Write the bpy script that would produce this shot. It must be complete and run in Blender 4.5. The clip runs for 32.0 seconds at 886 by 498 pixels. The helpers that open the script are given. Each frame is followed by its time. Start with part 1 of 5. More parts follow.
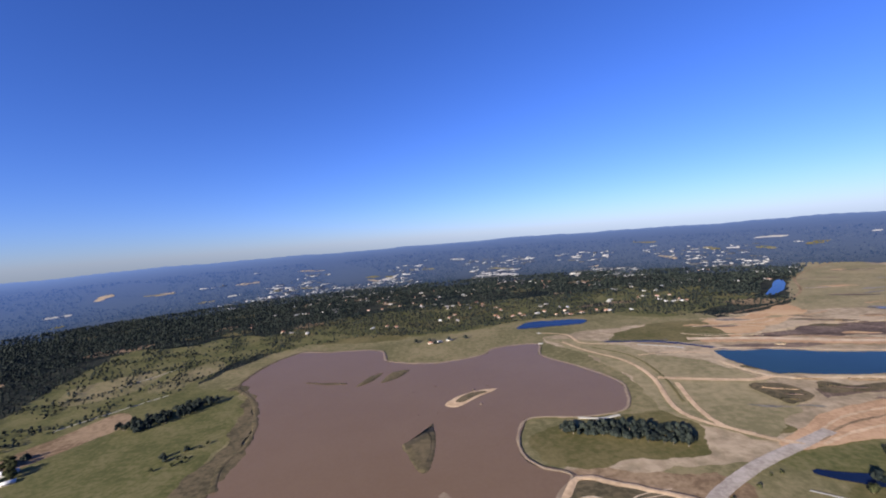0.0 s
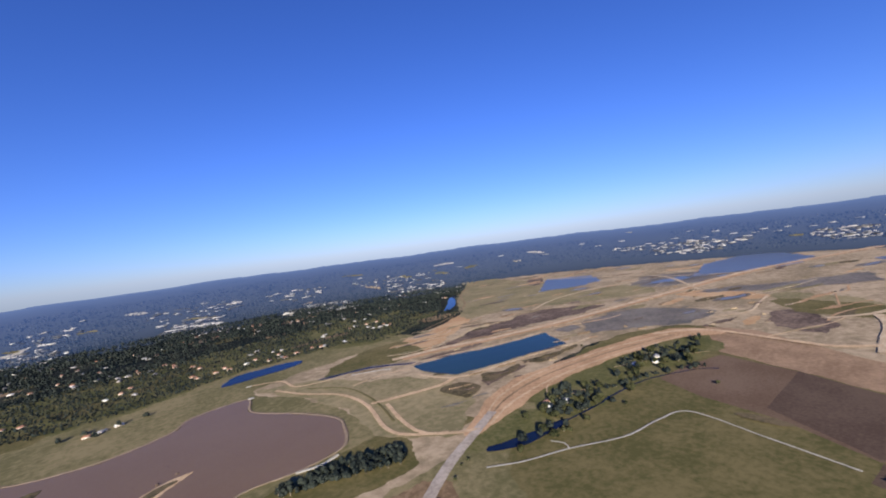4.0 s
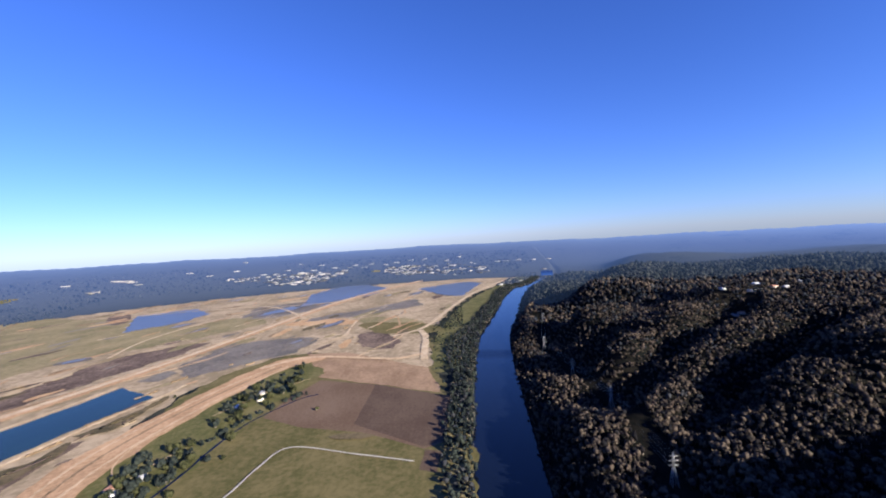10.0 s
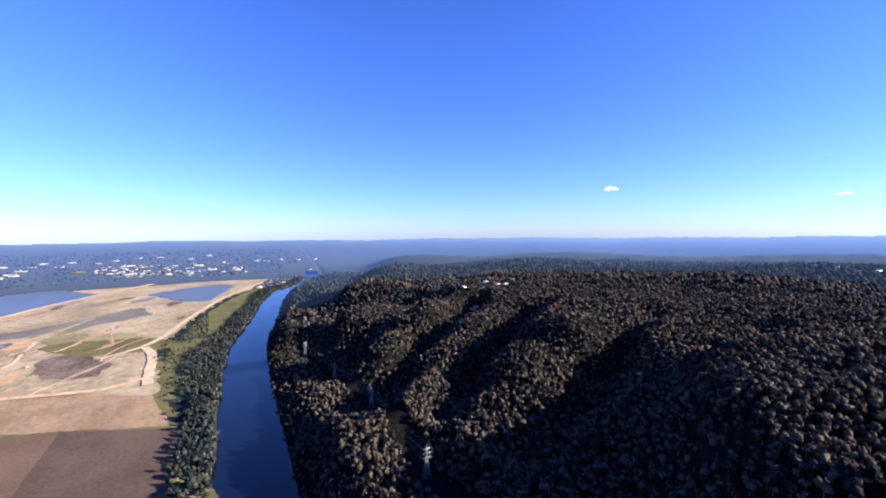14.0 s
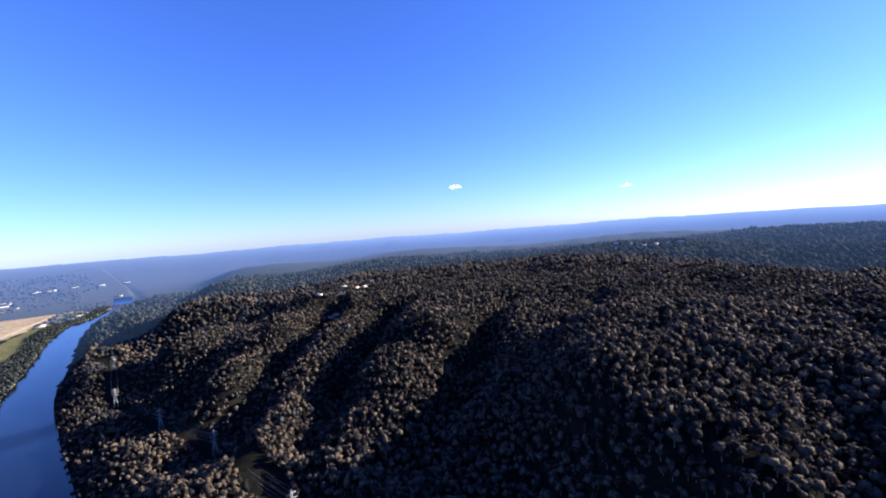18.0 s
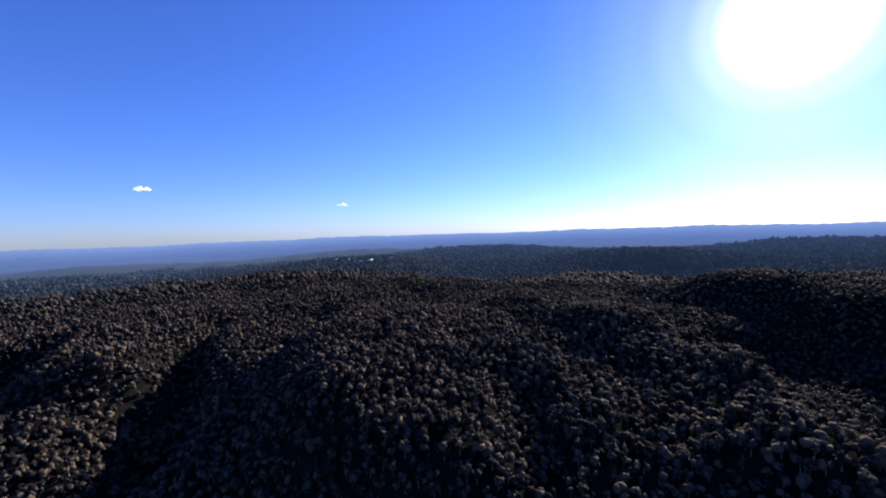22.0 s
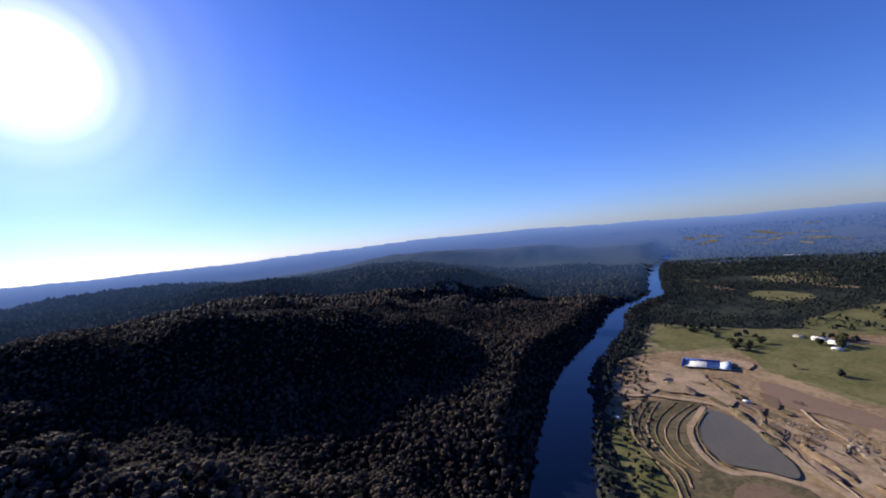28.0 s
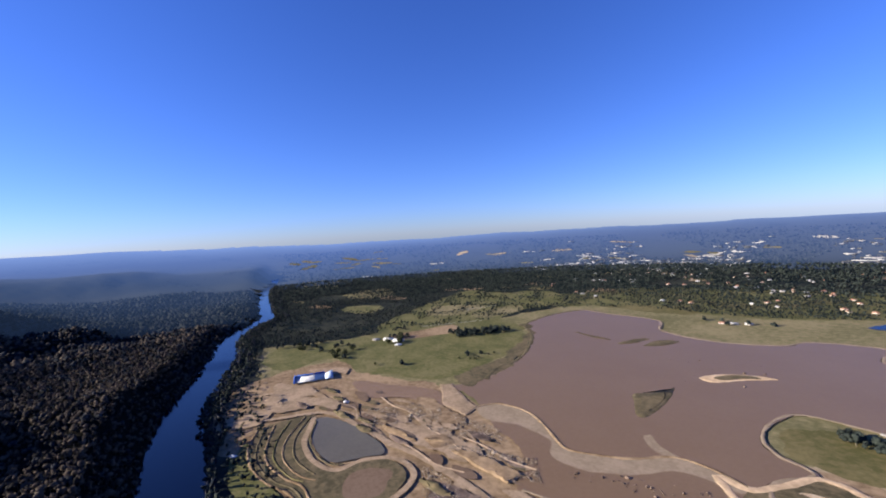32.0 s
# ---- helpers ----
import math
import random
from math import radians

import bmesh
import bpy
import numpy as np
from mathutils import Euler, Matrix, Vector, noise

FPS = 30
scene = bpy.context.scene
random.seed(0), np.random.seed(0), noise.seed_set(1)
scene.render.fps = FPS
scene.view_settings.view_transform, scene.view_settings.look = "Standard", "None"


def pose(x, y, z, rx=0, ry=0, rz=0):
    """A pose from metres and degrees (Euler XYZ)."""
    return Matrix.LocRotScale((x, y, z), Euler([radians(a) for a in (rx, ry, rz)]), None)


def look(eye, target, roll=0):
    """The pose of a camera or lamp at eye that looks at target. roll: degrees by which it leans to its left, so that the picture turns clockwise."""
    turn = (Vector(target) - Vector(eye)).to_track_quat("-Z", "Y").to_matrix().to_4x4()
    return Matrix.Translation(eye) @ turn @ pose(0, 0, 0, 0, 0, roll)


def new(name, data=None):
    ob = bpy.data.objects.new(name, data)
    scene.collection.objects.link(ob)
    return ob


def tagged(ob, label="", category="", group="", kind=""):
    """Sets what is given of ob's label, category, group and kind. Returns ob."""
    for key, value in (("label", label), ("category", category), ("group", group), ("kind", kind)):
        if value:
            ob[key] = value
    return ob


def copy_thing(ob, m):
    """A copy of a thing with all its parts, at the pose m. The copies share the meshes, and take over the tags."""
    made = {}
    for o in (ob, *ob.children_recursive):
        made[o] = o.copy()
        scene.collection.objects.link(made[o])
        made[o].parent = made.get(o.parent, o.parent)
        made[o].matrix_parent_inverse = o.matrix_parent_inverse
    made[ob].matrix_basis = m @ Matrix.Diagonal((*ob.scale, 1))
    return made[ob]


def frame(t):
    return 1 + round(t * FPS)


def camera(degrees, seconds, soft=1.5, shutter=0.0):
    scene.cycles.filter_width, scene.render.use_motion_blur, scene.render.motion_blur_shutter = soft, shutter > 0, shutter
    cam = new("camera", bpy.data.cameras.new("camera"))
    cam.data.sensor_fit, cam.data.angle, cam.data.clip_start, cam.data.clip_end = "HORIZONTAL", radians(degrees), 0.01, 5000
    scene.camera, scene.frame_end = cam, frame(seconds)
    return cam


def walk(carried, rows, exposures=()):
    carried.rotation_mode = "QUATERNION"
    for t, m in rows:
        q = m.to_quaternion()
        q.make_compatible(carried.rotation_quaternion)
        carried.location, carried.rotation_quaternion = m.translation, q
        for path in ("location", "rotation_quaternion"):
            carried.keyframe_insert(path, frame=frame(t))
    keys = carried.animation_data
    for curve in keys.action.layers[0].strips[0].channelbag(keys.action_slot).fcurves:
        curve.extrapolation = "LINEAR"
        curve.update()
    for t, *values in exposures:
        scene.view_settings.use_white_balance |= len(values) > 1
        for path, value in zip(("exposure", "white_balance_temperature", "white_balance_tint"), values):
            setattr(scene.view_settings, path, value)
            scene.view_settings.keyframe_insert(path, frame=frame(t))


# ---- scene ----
cam = camera(94.87, 32.0, soft=2.0)
PATH = [
    (0, pose(3.5, 10.6, 316.9, 88.18, 4.64, 1.67)),
    (0.5, pose(5.6, 14.4, 316.4, 90.32, 3.95, -3.21)),
    (1, pose(7.7, 18.1, 315.9, 90.12, 5.68, -11.94)),
    (1.5, pose(9.9, 21.8, 315.4, 89.81, 5.00, -14.27)),
    (2, pose(12.3, 25.3, 315.0, 88.56, 2.58, -16.31)),
    (2.5, pose(14.9, 28.8, 314.5, 89.30, 3.80, -20.56)),
    (3, pose(17.6, 32.2, 314.1, 88.61, 4.13, -24.20)),
    (3.5, pose(20.6, 35.5, 313.7, 89.15, 4.49, -31.02)),
    (4, pose(23.9, 38.8, 313.3, 89.21, 7.43, -37.41)),
    (4.5, pose(27.3, 42.0, 312.9, 88.34, 4.15, -44.83)),
    (6.5, pose(44.6, 52.4, 311.5, 89.06, 4.12, -60.82)),
    (7, pose(49.5, 53.8, 311.2, 88.96, 5.37, -65.32)),
    (7.5, pose(54.5, 54.9, 310.8, 90.07, 3.63, -68.06)),
    (8, pose(59.6, 55.7, 310.4, 89.33, 4.11, -70.63)),
    (8.5, pose(64.6, 56.3, 310.0, 89.35, 3.00, -75.90)),
    (9, pose(69.6, 56.5, 309.6, 89.25, 3.20, -79.55)),
    (9.5, pose(74.7, 56.5, 309.2, 88.41, 4.10, -83.34)),
    (10, pose(79.7, 56.2, 308.9, 88.58, 3.15, -87.91)),
    (10.5, pose(84.9, 55.6, 308.5, 89.08, 3.46, -91.18)),
    (11, pose(90.0, 54.8, 308.0, 88.18, 3.79, -95.47)),
    (11.5, pose(95.2, 53.6, 307.6, 86.54, 4.87, -101.18)),
    (12, pose(100.4, 52.1, 307.1, 87.55, 4.44, -106.80)),
    (12.5, pose(105.6, 50.3, 306.6, 88.72, 3.81, -111.16)),
    (13, pose(110.7, 48.3, 306.1, 89.69, 1.03, -113.75)),
    (13.5, pose(115.8, 46.1, 305.5, 88.20, 1.54, -116.39)),
    (14, pose(120.8, 43.7, 304.9, 87.69, 0.36, -119.88)),
    (14.5, pose(125.9, 41.3, 304.3, 87.26, 0.23, -121.44)),
    (15, pose(130.9, 38.8, 303.6, 88.14, 1.06, -123.71)),
    (15.5, pose(136.0, 36.2, 303.0, 89.07, 1.05, -126.85)),
    (17.5, pose(155.5, 24.6, 300.4, 87.81, 2.78, -135.85)),
    (18, pose(159.5, 21.2, 299.9, 87.09, 4.16, -140.41)),
    (18.5, pose(163.3, 17.6, 299.4, 88.11, 2.73, -145.16)),
    (19, pose(166.9, 14.0, 298.9, 88.71, 4.24, -147.33)),
    (19.5, pose(170.2, 10.3, 298.5, 87.60, 6.08, -153.45)),
    (20, pose(173.4, 6.5, 298.0, 86.89, 5.40, -159.95)),
    (20.5, pose(176.3, 2.6, 297.6, 87.60, 5.13, -164.72)),
    (21, pose(178.9, -1.5, 297.1, 87.37, 5.73, -171.20)),
    (21.5, pose(181.2, -5.6, 296.7, 88.66, 4.33, -172.29)),
    (22, pose(183.1, -9.8, 296.2, 87.30, 1.92, -178.68)),
    (22.5, pose(184.6, -13.9, 295.7, 85.98, 4.14, -184.25)),
    (23, pose(185.7, -17.9, 295.3, 86.80, 4.28, -185.30)),
    (23.5, pose(186.5, -21.7, 295.0, 86.68, 7.00, -195.67)),
    (24, pose(186.9, -25.3, 294.7, 87.95, 6.92, -203.96)),
    (24.5, pose(187.2, -28.7, 294.6, 87.45, 9.46, -207.19)),
    (25, pose(187.4, -32.3, 294.6, 85.82, 6.70, -216.39)),
    (25.5, pose(187.5, -36.1, 294.8, 85.15, 9.49, -228.04)),
    (26, pose(187.3, -40.1, 295.0, 85.28, 6.01, -237.06)),
    (26.5, pose(186.7, -43.6, 295.2, 85.82, 5.89, -242.09)),
    (28.5, pose(181.6, -56.5, 295.4, 88.43, 6.74, -269.49)),
    (29, pose(179.3, -57.7, 295.1, 87.59, 8.03, -275.49)),
    (29.5, pose(176.9, -58.7, 294.8, 87.88, 6.38, -283.78)),
    (30, pose(174.6, -59.5, 294.5, 87.49, 5.31, -290.14)),
    (30.5, pose(172.3, -60.4, 294.1, 86.20, 6.56, -295.01)),
    (31, pose(169.9, -61.2, 293.7, 87.15, 4.97, -301.56)),
    (31.5, pose(167.5, -61.6, 293.3, 86.90, 6.92, -307.75)),
    (32, pose(165.0, -62.0, 292.8, 87.57, 3.61, -314.45)),
]
walk(cam, PATH, [(0.0, 1.2), (4.5, 1.05), (9.0, 1.4), (13.0, 1.95), (15.5, 2.1), (19.0, 2.0), (22.0, 1.5), (23.0, 1.4), (26.5, 1.1), (28.5, 1.2), (29.0, 1.4), (30.0, 1.46), (31.0, 1.46), (32.0, 1.42)])

# ---- world and sun ----
SUN_AZ, SUN_EL = radians(-129.2), radians(20.0)
SUN_DIR = Vector((math.cos(SUN_AZ) * math.cos(SUN_EL), math.sin(SUN_AZ) * math.cos(SUN_EL), math.sin(SUN_EL)))
world = bpy.data.worlds.new("sky")
scene.world = world
world.use_nodes = True
wt = world.node_tree
sky = wt.nodes.new("ShaderNodeTexSky")
sky.sky_type = "NISHITA"
sky.sun_disc = False
sky.sun_elevation = SUN_EL
sky.sun_rotation = math.pi / 2 - SUN_AZ
sky.altitude = 300
sky.air_density = 1.0
sky.dust_density = 0.15
sky.ozone_density = 3.0
hue = wt.nodes.new("ShaderNodeHueSaturation")
hue.inputs["Saturation"].default_value = 1.1
tint = wt.nodes.new("ShaderNodeMix")
tint.data_type, tint.blend_type = "RGBA", "MULTIPLY"
tint.inputs["Factor"].default_value = 1.0
tint.inputs[7].default_value = (0.60, 0.77, 1.55, 1)
wt.links.new(sky.outputs[0], hue.inputs["Color"])
wt.links.new(hue.outputs[0], tint.inputs[6])
# glare round the sun, painted into the sky by direction to imitate lens bloom
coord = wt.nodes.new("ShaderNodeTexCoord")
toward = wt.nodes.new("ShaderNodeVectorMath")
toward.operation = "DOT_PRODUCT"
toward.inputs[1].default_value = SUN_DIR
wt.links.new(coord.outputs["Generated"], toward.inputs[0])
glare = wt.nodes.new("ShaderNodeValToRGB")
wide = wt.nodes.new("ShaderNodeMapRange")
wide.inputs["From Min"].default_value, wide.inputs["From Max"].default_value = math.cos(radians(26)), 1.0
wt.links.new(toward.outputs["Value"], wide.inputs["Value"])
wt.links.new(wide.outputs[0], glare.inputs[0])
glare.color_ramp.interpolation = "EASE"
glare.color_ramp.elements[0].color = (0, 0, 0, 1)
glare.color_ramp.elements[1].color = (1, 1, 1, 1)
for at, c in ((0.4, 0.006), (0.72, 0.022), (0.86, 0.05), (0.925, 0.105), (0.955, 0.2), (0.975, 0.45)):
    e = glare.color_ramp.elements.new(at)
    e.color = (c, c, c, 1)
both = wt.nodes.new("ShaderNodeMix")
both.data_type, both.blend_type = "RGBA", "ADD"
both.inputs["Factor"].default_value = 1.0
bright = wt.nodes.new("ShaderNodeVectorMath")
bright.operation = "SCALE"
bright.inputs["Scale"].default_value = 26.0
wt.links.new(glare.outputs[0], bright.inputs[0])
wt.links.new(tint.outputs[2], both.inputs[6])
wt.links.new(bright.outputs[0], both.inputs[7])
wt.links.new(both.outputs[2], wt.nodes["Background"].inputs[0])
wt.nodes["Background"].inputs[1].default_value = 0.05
sun = new("sun", bpy.data.lights.new("sun", "SUN"))
sun.data.energy = 5.0
sun.data.angle = radians(0.6)
sun.data.color = (1.0, 0.9, 0.76)
sun.matrix_world = look((0, 0, 900), Vector((0, 0, 900)) - SUN_DIR)

RNG = np.random.default_rng(7)


# ---- materials ----
def material(name, low, high, scale=0.05, fine=0.6, rough=0.9, bump=0.3, island=0.0, metal=0.0, spec=0.06, dirt=None, leafy=0.0):
    """Two-scale noise between two colours, with fine relief; island: how far pieces vary among themselves."""
    m = bpy.data.materials.new(name)
    m.use_nodes = True
    n, l = m.node_tree.nodes, m.node_tree.links
    b = n["Principled BSDF"]
    b.inputs["Roughness"].default_value = rough
    b.inputs["Metallic"].default_value = metal
    b.inputs["Specular IOR Level"].default_value = spec
    geo = n.new("ShaderNodeNewGeometry")
    big, small = n.new("ShaderNodeTexNoise"), n.new("ShaderNodeTexNoise")
    for t, s, d in ((big, scale, 9), (small, fine, 5)):
        t.inputs["Scale"].default_value = s
        t.inputs["Detail"].default_value = d
        t.inputs["Roughness"].default_value = 0.66
        l.new(geo.outputs["Position"], t.inputs["Vector"])
    add = n.new("ShaderNodeMath")
    add.operation = "ADD"
    half = n.new("ShaderNodeMath")
    half.operation = "MULTIPLY_ADD"
    l.new(small.outputs["Fac"], half.inputs[0])
    half.inputs[1].default_value, half.inputs[2].default_value = 0.85, -0.425
    l.new(big.outputs["Fac"], add.inputs[0])
    l.new(half.outputs[0], add.inputs[1])
    last = add
    if island:
        more = n.new("ShaderNodeMath")
        more.operation = "MULTIPLY_ADD"
        l.new(geo.outputs["Random Per Island"], more.inputs[0])
        more.inputs[1].default_value = island
        l.new(add.outputs[0], more.inputs[2])
        last = n.new("ShaderNodeMath")
        last.operation = "SUBTRACT"
        l.new(more.outputs[0], last.inputs[0])
        last.inputs[1].default_value = island / 2
    ramp = n.new("ShaderNodeValToRGB")
    ramp.color_ramp.elements[0].position, ramp.color_ramp.elements[1].position = 0.36, 0.64
    ramp.color_ramp.elements[0].color = (*low, 1)
    ramp.color_ramp.elements[1].color = (*high, 1)
    if dirt:
        e = ramp.color_ramp.elements.new(0.5)
        e.color = (*dirt, 1)
    l.new(last.outputs[0], ramp.inputs[0])
    l.new(ramp.outputs[0], b.inputs["Base Color"])
    if leafy:
        thin, mix = n.new("ShaderNodeBsdfTranslucent"), n.new("ShaderNodeMixShader")
        mix.inputs[0].default_value = leafy
        l.new(ramp.outputs[0], thin.inputs["Color"])
        l.new(b.outputs[0], mix.inputs[1])
        l.new(thin.outputs[0], mix.inputs[2])
        l.new(mix.outputs[0], n["Material Output"].inputs["Surface"])
    if bump:
        bp = n.new("ShaderNodeBump")
        bp.inputs["Strength"].default_value = bump
        bp.inputs["Distance"].default_value = 0.5
        l.new(small.outputs["Fac"], bp.inputs["Height"])
        l.new(bp.outputs[0], b.inputs["Normal"])
    return m


def water(name, colour, rough=0.08, ripple=0.15, scale=0.25, colour2=None, spec=0.5):
    m = material(name, colour, colour2 or tuple(c * 1.25 for c in colour), 0.006, scale, rough, ripple, spec=spec)
    return m


# near black: the shade under the trees is put into the floor colour
M_FLOOR = material("shaded_forest_floor", (0.005, 0.006, 0.006), (0.013, 0.012, 0.010), 0.01, 0.15, spec=0)
M_PASTURE = material("pasture", (0.098, 0.092, 0.042), (0.19, 0.158, 0.086), 0.006, 0.08)
M_FAR = material("far_woodland", (0.010, 0.015, 0.018), (0.040, 0.042, 0.034), 0.004, 0.03, spec=0)
M_GRASS = material("green_grass", (0.066, 0.068, 0.026), (0.132, 0.116, 0.056), 0.014, 0.12, dirt=(0.094, 0.092, 0.036))
M_OLIVE = material("olive_paddock", (0.072, 0.068, 0.026), (0.135, 0.112, 0.052), 0.01, 0.1)
M_TAN = material("graded_earth", (0.13, 0.088, 0.052), (0.26, 0.185, 0.115), 0.008, 0.1)
M_DRY = material("dry_quarry_grass", (0.146, 0.129, 0.069), (0.246, 0.202, 0.118), 0.006, 0.07)
M_QUARRY = material("quarry_ground", (0.195, 0.155, 0.1), (0.36, 0.285, 0.195), 0.005, 0.05, dirt=(0.275, 0.215, 0.143))
M_ORANGE = material("orange_earth", (0.329, 0.202, 0.110), (0.421, 0.293, 0.173), 0.01, 0.1)
M_ROAD = material("haul_road_earth", (0.330, 0.237, 0.149), (0.506, 0.369, 0.237), 0.02, 0.15)
M_GREY = material("grey_silt", (0.092, 0.086, 0.07), (0.165, 0.152, 0.125), 0.01, 0.1, rough=0.6, dirt=(0.14, 0.118, 0.098))
M_PURPLE = material("dark_shale", (0.065, 0.047, 0.038), (0.18, 0.132, 0.1), 0.012, 0.1, dirt=(0.105, 0.078, 0.066))
M_BROWN = material("ploughed_soil", (0.1, 0.066, 0.045), (0.14, 0.098, 0.07), 0.01, 0.2)
M_DARKSOIL = material("dark_ploughed_soil", (0.068, 0.046, 0.035), (0.098, 0.07, 0.052), 0.01, 0.2)
M_PINK = material("bare_pale_soil", (0.276, 0.175, 0.101), (0.414, 0.270, 0.163), 0.01, 0.15)
M_FIELD = material("bare_brown_field", (0.185, 0.122, 0.078), (0.285, 0.195, 0.127), 0.012, 0.12)
M_SAND = material("pale_sand", (0.346, 0.259, 0.167), (0.518, 0.416, 0.292), 0.03, 0.3)
M_TRACK = material("worn_earth_track", (0.19, 0.138, 0.09), (0.3, 0.22, 0.148), 0.03, 0.2)
M_GREYROAD = material("grey_gravel_road", (0.24, 0.205, 0.17), (0.36, 0.315, 0.27), 0.03, 0.2)
M_PATH = material("gravel_path", (0.306, 0.286, 0.245), (0.408, 0.388, 0.340), 0.05, 0.4)
M_ROCK = material("grey_rock", (0.12, 0.098, 0.074), (0.29, 0.24, 0.185), 0.1, 0.6, island=0.5)
M_LAKE = water("muddy_water", (0.136, 0.088, 0.052), 0.4, 0.03, 0.2, (0.148, 0.098, 0.06), 0.13)
M_PIT = water("pale_brown_water", (0.15, 0.098, 0.06), 0.5, 0.04, 0.2, (0.18, 0.12, 0.078), 0.1)
M_RIVER = water("river_water", (0.003, 0.005, 0.011), 0.09, 0.16, 0.3, spec=0.30)
M_BLUE = water("teal_water", (0.075, 0.082, 0.084), 0.3, 0.06, 0.3, spec=0.2)
M_TEAL = water("near_teal_water", (0.012, 0.03, 0.034), 0.12, 0.06, 0.3, spec=0.07)
M_POND = water("deep_pond_water", (0.006, 0.012, 0.035), 0.05, 0.05, 0.3, spec=0.04)
M_SLURRY = water("silty_pond_water", (0.078, 0.070, 0.054), 0.35, 0.02, 0.2, (0.098, 0.088, 0.068), 0.15)
M_SCRUB = material("scrubby_soil", (0.055, 0.048, 0.028), (0.125, 0.098, 0.058), 0.02, 0.14)
M_SILT = material("wet_sand_flat", (0.19, 0.145, 0.1), (0.25, 0.193, 0.138), 0.03, 0.2)
M_LEAF = material("eucalypt_leaves", (0.012, 0.012, 0.014), (0.094, 0.074, 0.058), 0.012, 0.5, rough=0.85, bump=0, island=0.6, spec=0.04, leafy=0.26)
# the blue cast in this leaf colour stands in for haze on far trees
M_LEAF_HAZE = material("blue_green_haze_leaves", (0.009, 0.014, 0.022), (0.042, 0.044, 0.048), 0.006, 0.3, rough=0.85, bump=0, island=0.5, spec=0.04, leafy=0.18)
M_LEAF2 = material("dark_tree_leaves", (0.007, 0.011, 0.013), (0.036, 0.044, 0.037), 0.02, 0.5, rough=0.85, bump=0, island=0.55, spec=0.04, leafy=0.18)
M_LEAF4 = material("olive_green_leaves", (0.014, 0.018, 0.009), (0.06, 0.063, 0.03), 0.02, 0.5, rough=0.85, bump=0, island=0.55, spec=0.04, leafy=0.18)
M_BARK = material("bark", (0.10, 0.08, 0.06), (0.25, 0.21, 0.17), 0.5, 3.0)
M_WALL = material("house_wall_paint", (0.42, 0.38, 0.33), (0.55, 0.5, 0.45), 0.3, 2.0, spec=0.3)
M_WHITE = material("white_metal_roof", (0.36, 0.36, 0.35), (0.58, 0.58, 0.57), 0.2, 1.5, rough=0.5, spec=0.3)
M_SHED = material("dull_shed_roof", (0.16, 0.165, 0.17), (0.36, 0.36, 0.36), 0.01, 0.2, rough=0.7)
M_ROOFRED = material("terracotta_roof", (0.26, 0.13, 0.09), (0.36, 0.2, 0.14), 0.3, 2.0)
M_ROOFGREY = material("grey_roof", (0.16, 0.16, 0.17), (0.3, 0.3, 0.31), 0.3, 2.0)
M_GLASS = material("window_glass", (0.03, 0.04, 0.05), (0.05, 0.06, 0.07), 0.5, 2.0, rough=0.1, bump=0, spec=0.5)
M_STEEL = material("galvanised_steel", (0.2, 0.205, 0.21), (0.3, 0.305, 0.31), 0.3, 2.0, rough=0.45, metal=0.6, bump=0)


def distance():
    """The far hills: woods with haze added as a blue glow, paler towards the horizon."""
    m = material("hazy_distant_hills", (0.006, 0.009, 0.010), (0.032, 0.035, 0.033), 0.004, 0.05, bump=0, spec=0, island=0.5)
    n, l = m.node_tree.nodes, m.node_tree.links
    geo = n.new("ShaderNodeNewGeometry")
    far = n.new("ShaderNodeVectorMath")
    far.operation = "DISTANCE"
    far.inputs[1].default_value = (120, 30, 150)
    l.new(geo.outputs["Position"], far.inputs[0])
    # haze painted as emission that grows with distance from the middle
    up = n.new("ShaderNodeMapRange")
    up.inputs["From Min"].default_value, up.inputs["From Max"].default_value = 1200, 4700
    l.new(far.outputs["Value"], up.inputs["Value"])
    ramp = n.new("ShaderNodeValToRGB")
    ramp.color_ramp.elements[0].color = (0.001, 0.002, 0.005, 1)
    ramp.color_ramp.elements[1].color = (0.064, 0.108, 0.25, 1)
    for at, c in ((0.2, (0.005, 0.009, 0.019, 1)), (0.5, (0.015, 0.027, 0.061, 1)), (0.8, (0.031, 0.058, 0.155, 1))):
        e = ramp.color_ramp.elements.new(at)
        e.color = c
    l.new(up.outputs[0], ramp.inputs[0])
    # the haze glow is made stronger on the side towards the sun
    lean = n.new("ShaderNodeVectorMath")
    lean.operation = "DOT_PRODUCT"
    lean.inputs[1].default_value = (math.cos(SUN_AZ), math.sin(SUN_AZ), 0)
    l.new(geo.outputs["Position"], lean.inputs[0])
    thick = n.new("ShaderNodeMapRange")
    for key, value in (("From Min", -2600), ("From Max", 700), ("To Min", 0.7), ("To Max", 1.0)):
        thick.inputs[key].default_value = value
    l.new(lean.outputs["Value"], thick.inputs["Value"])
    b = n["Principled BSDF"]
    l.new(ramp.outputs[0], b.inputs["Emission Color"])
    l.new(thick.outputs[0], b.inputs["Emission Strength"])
    return m


M_HAZY_DISTANCE = distance()


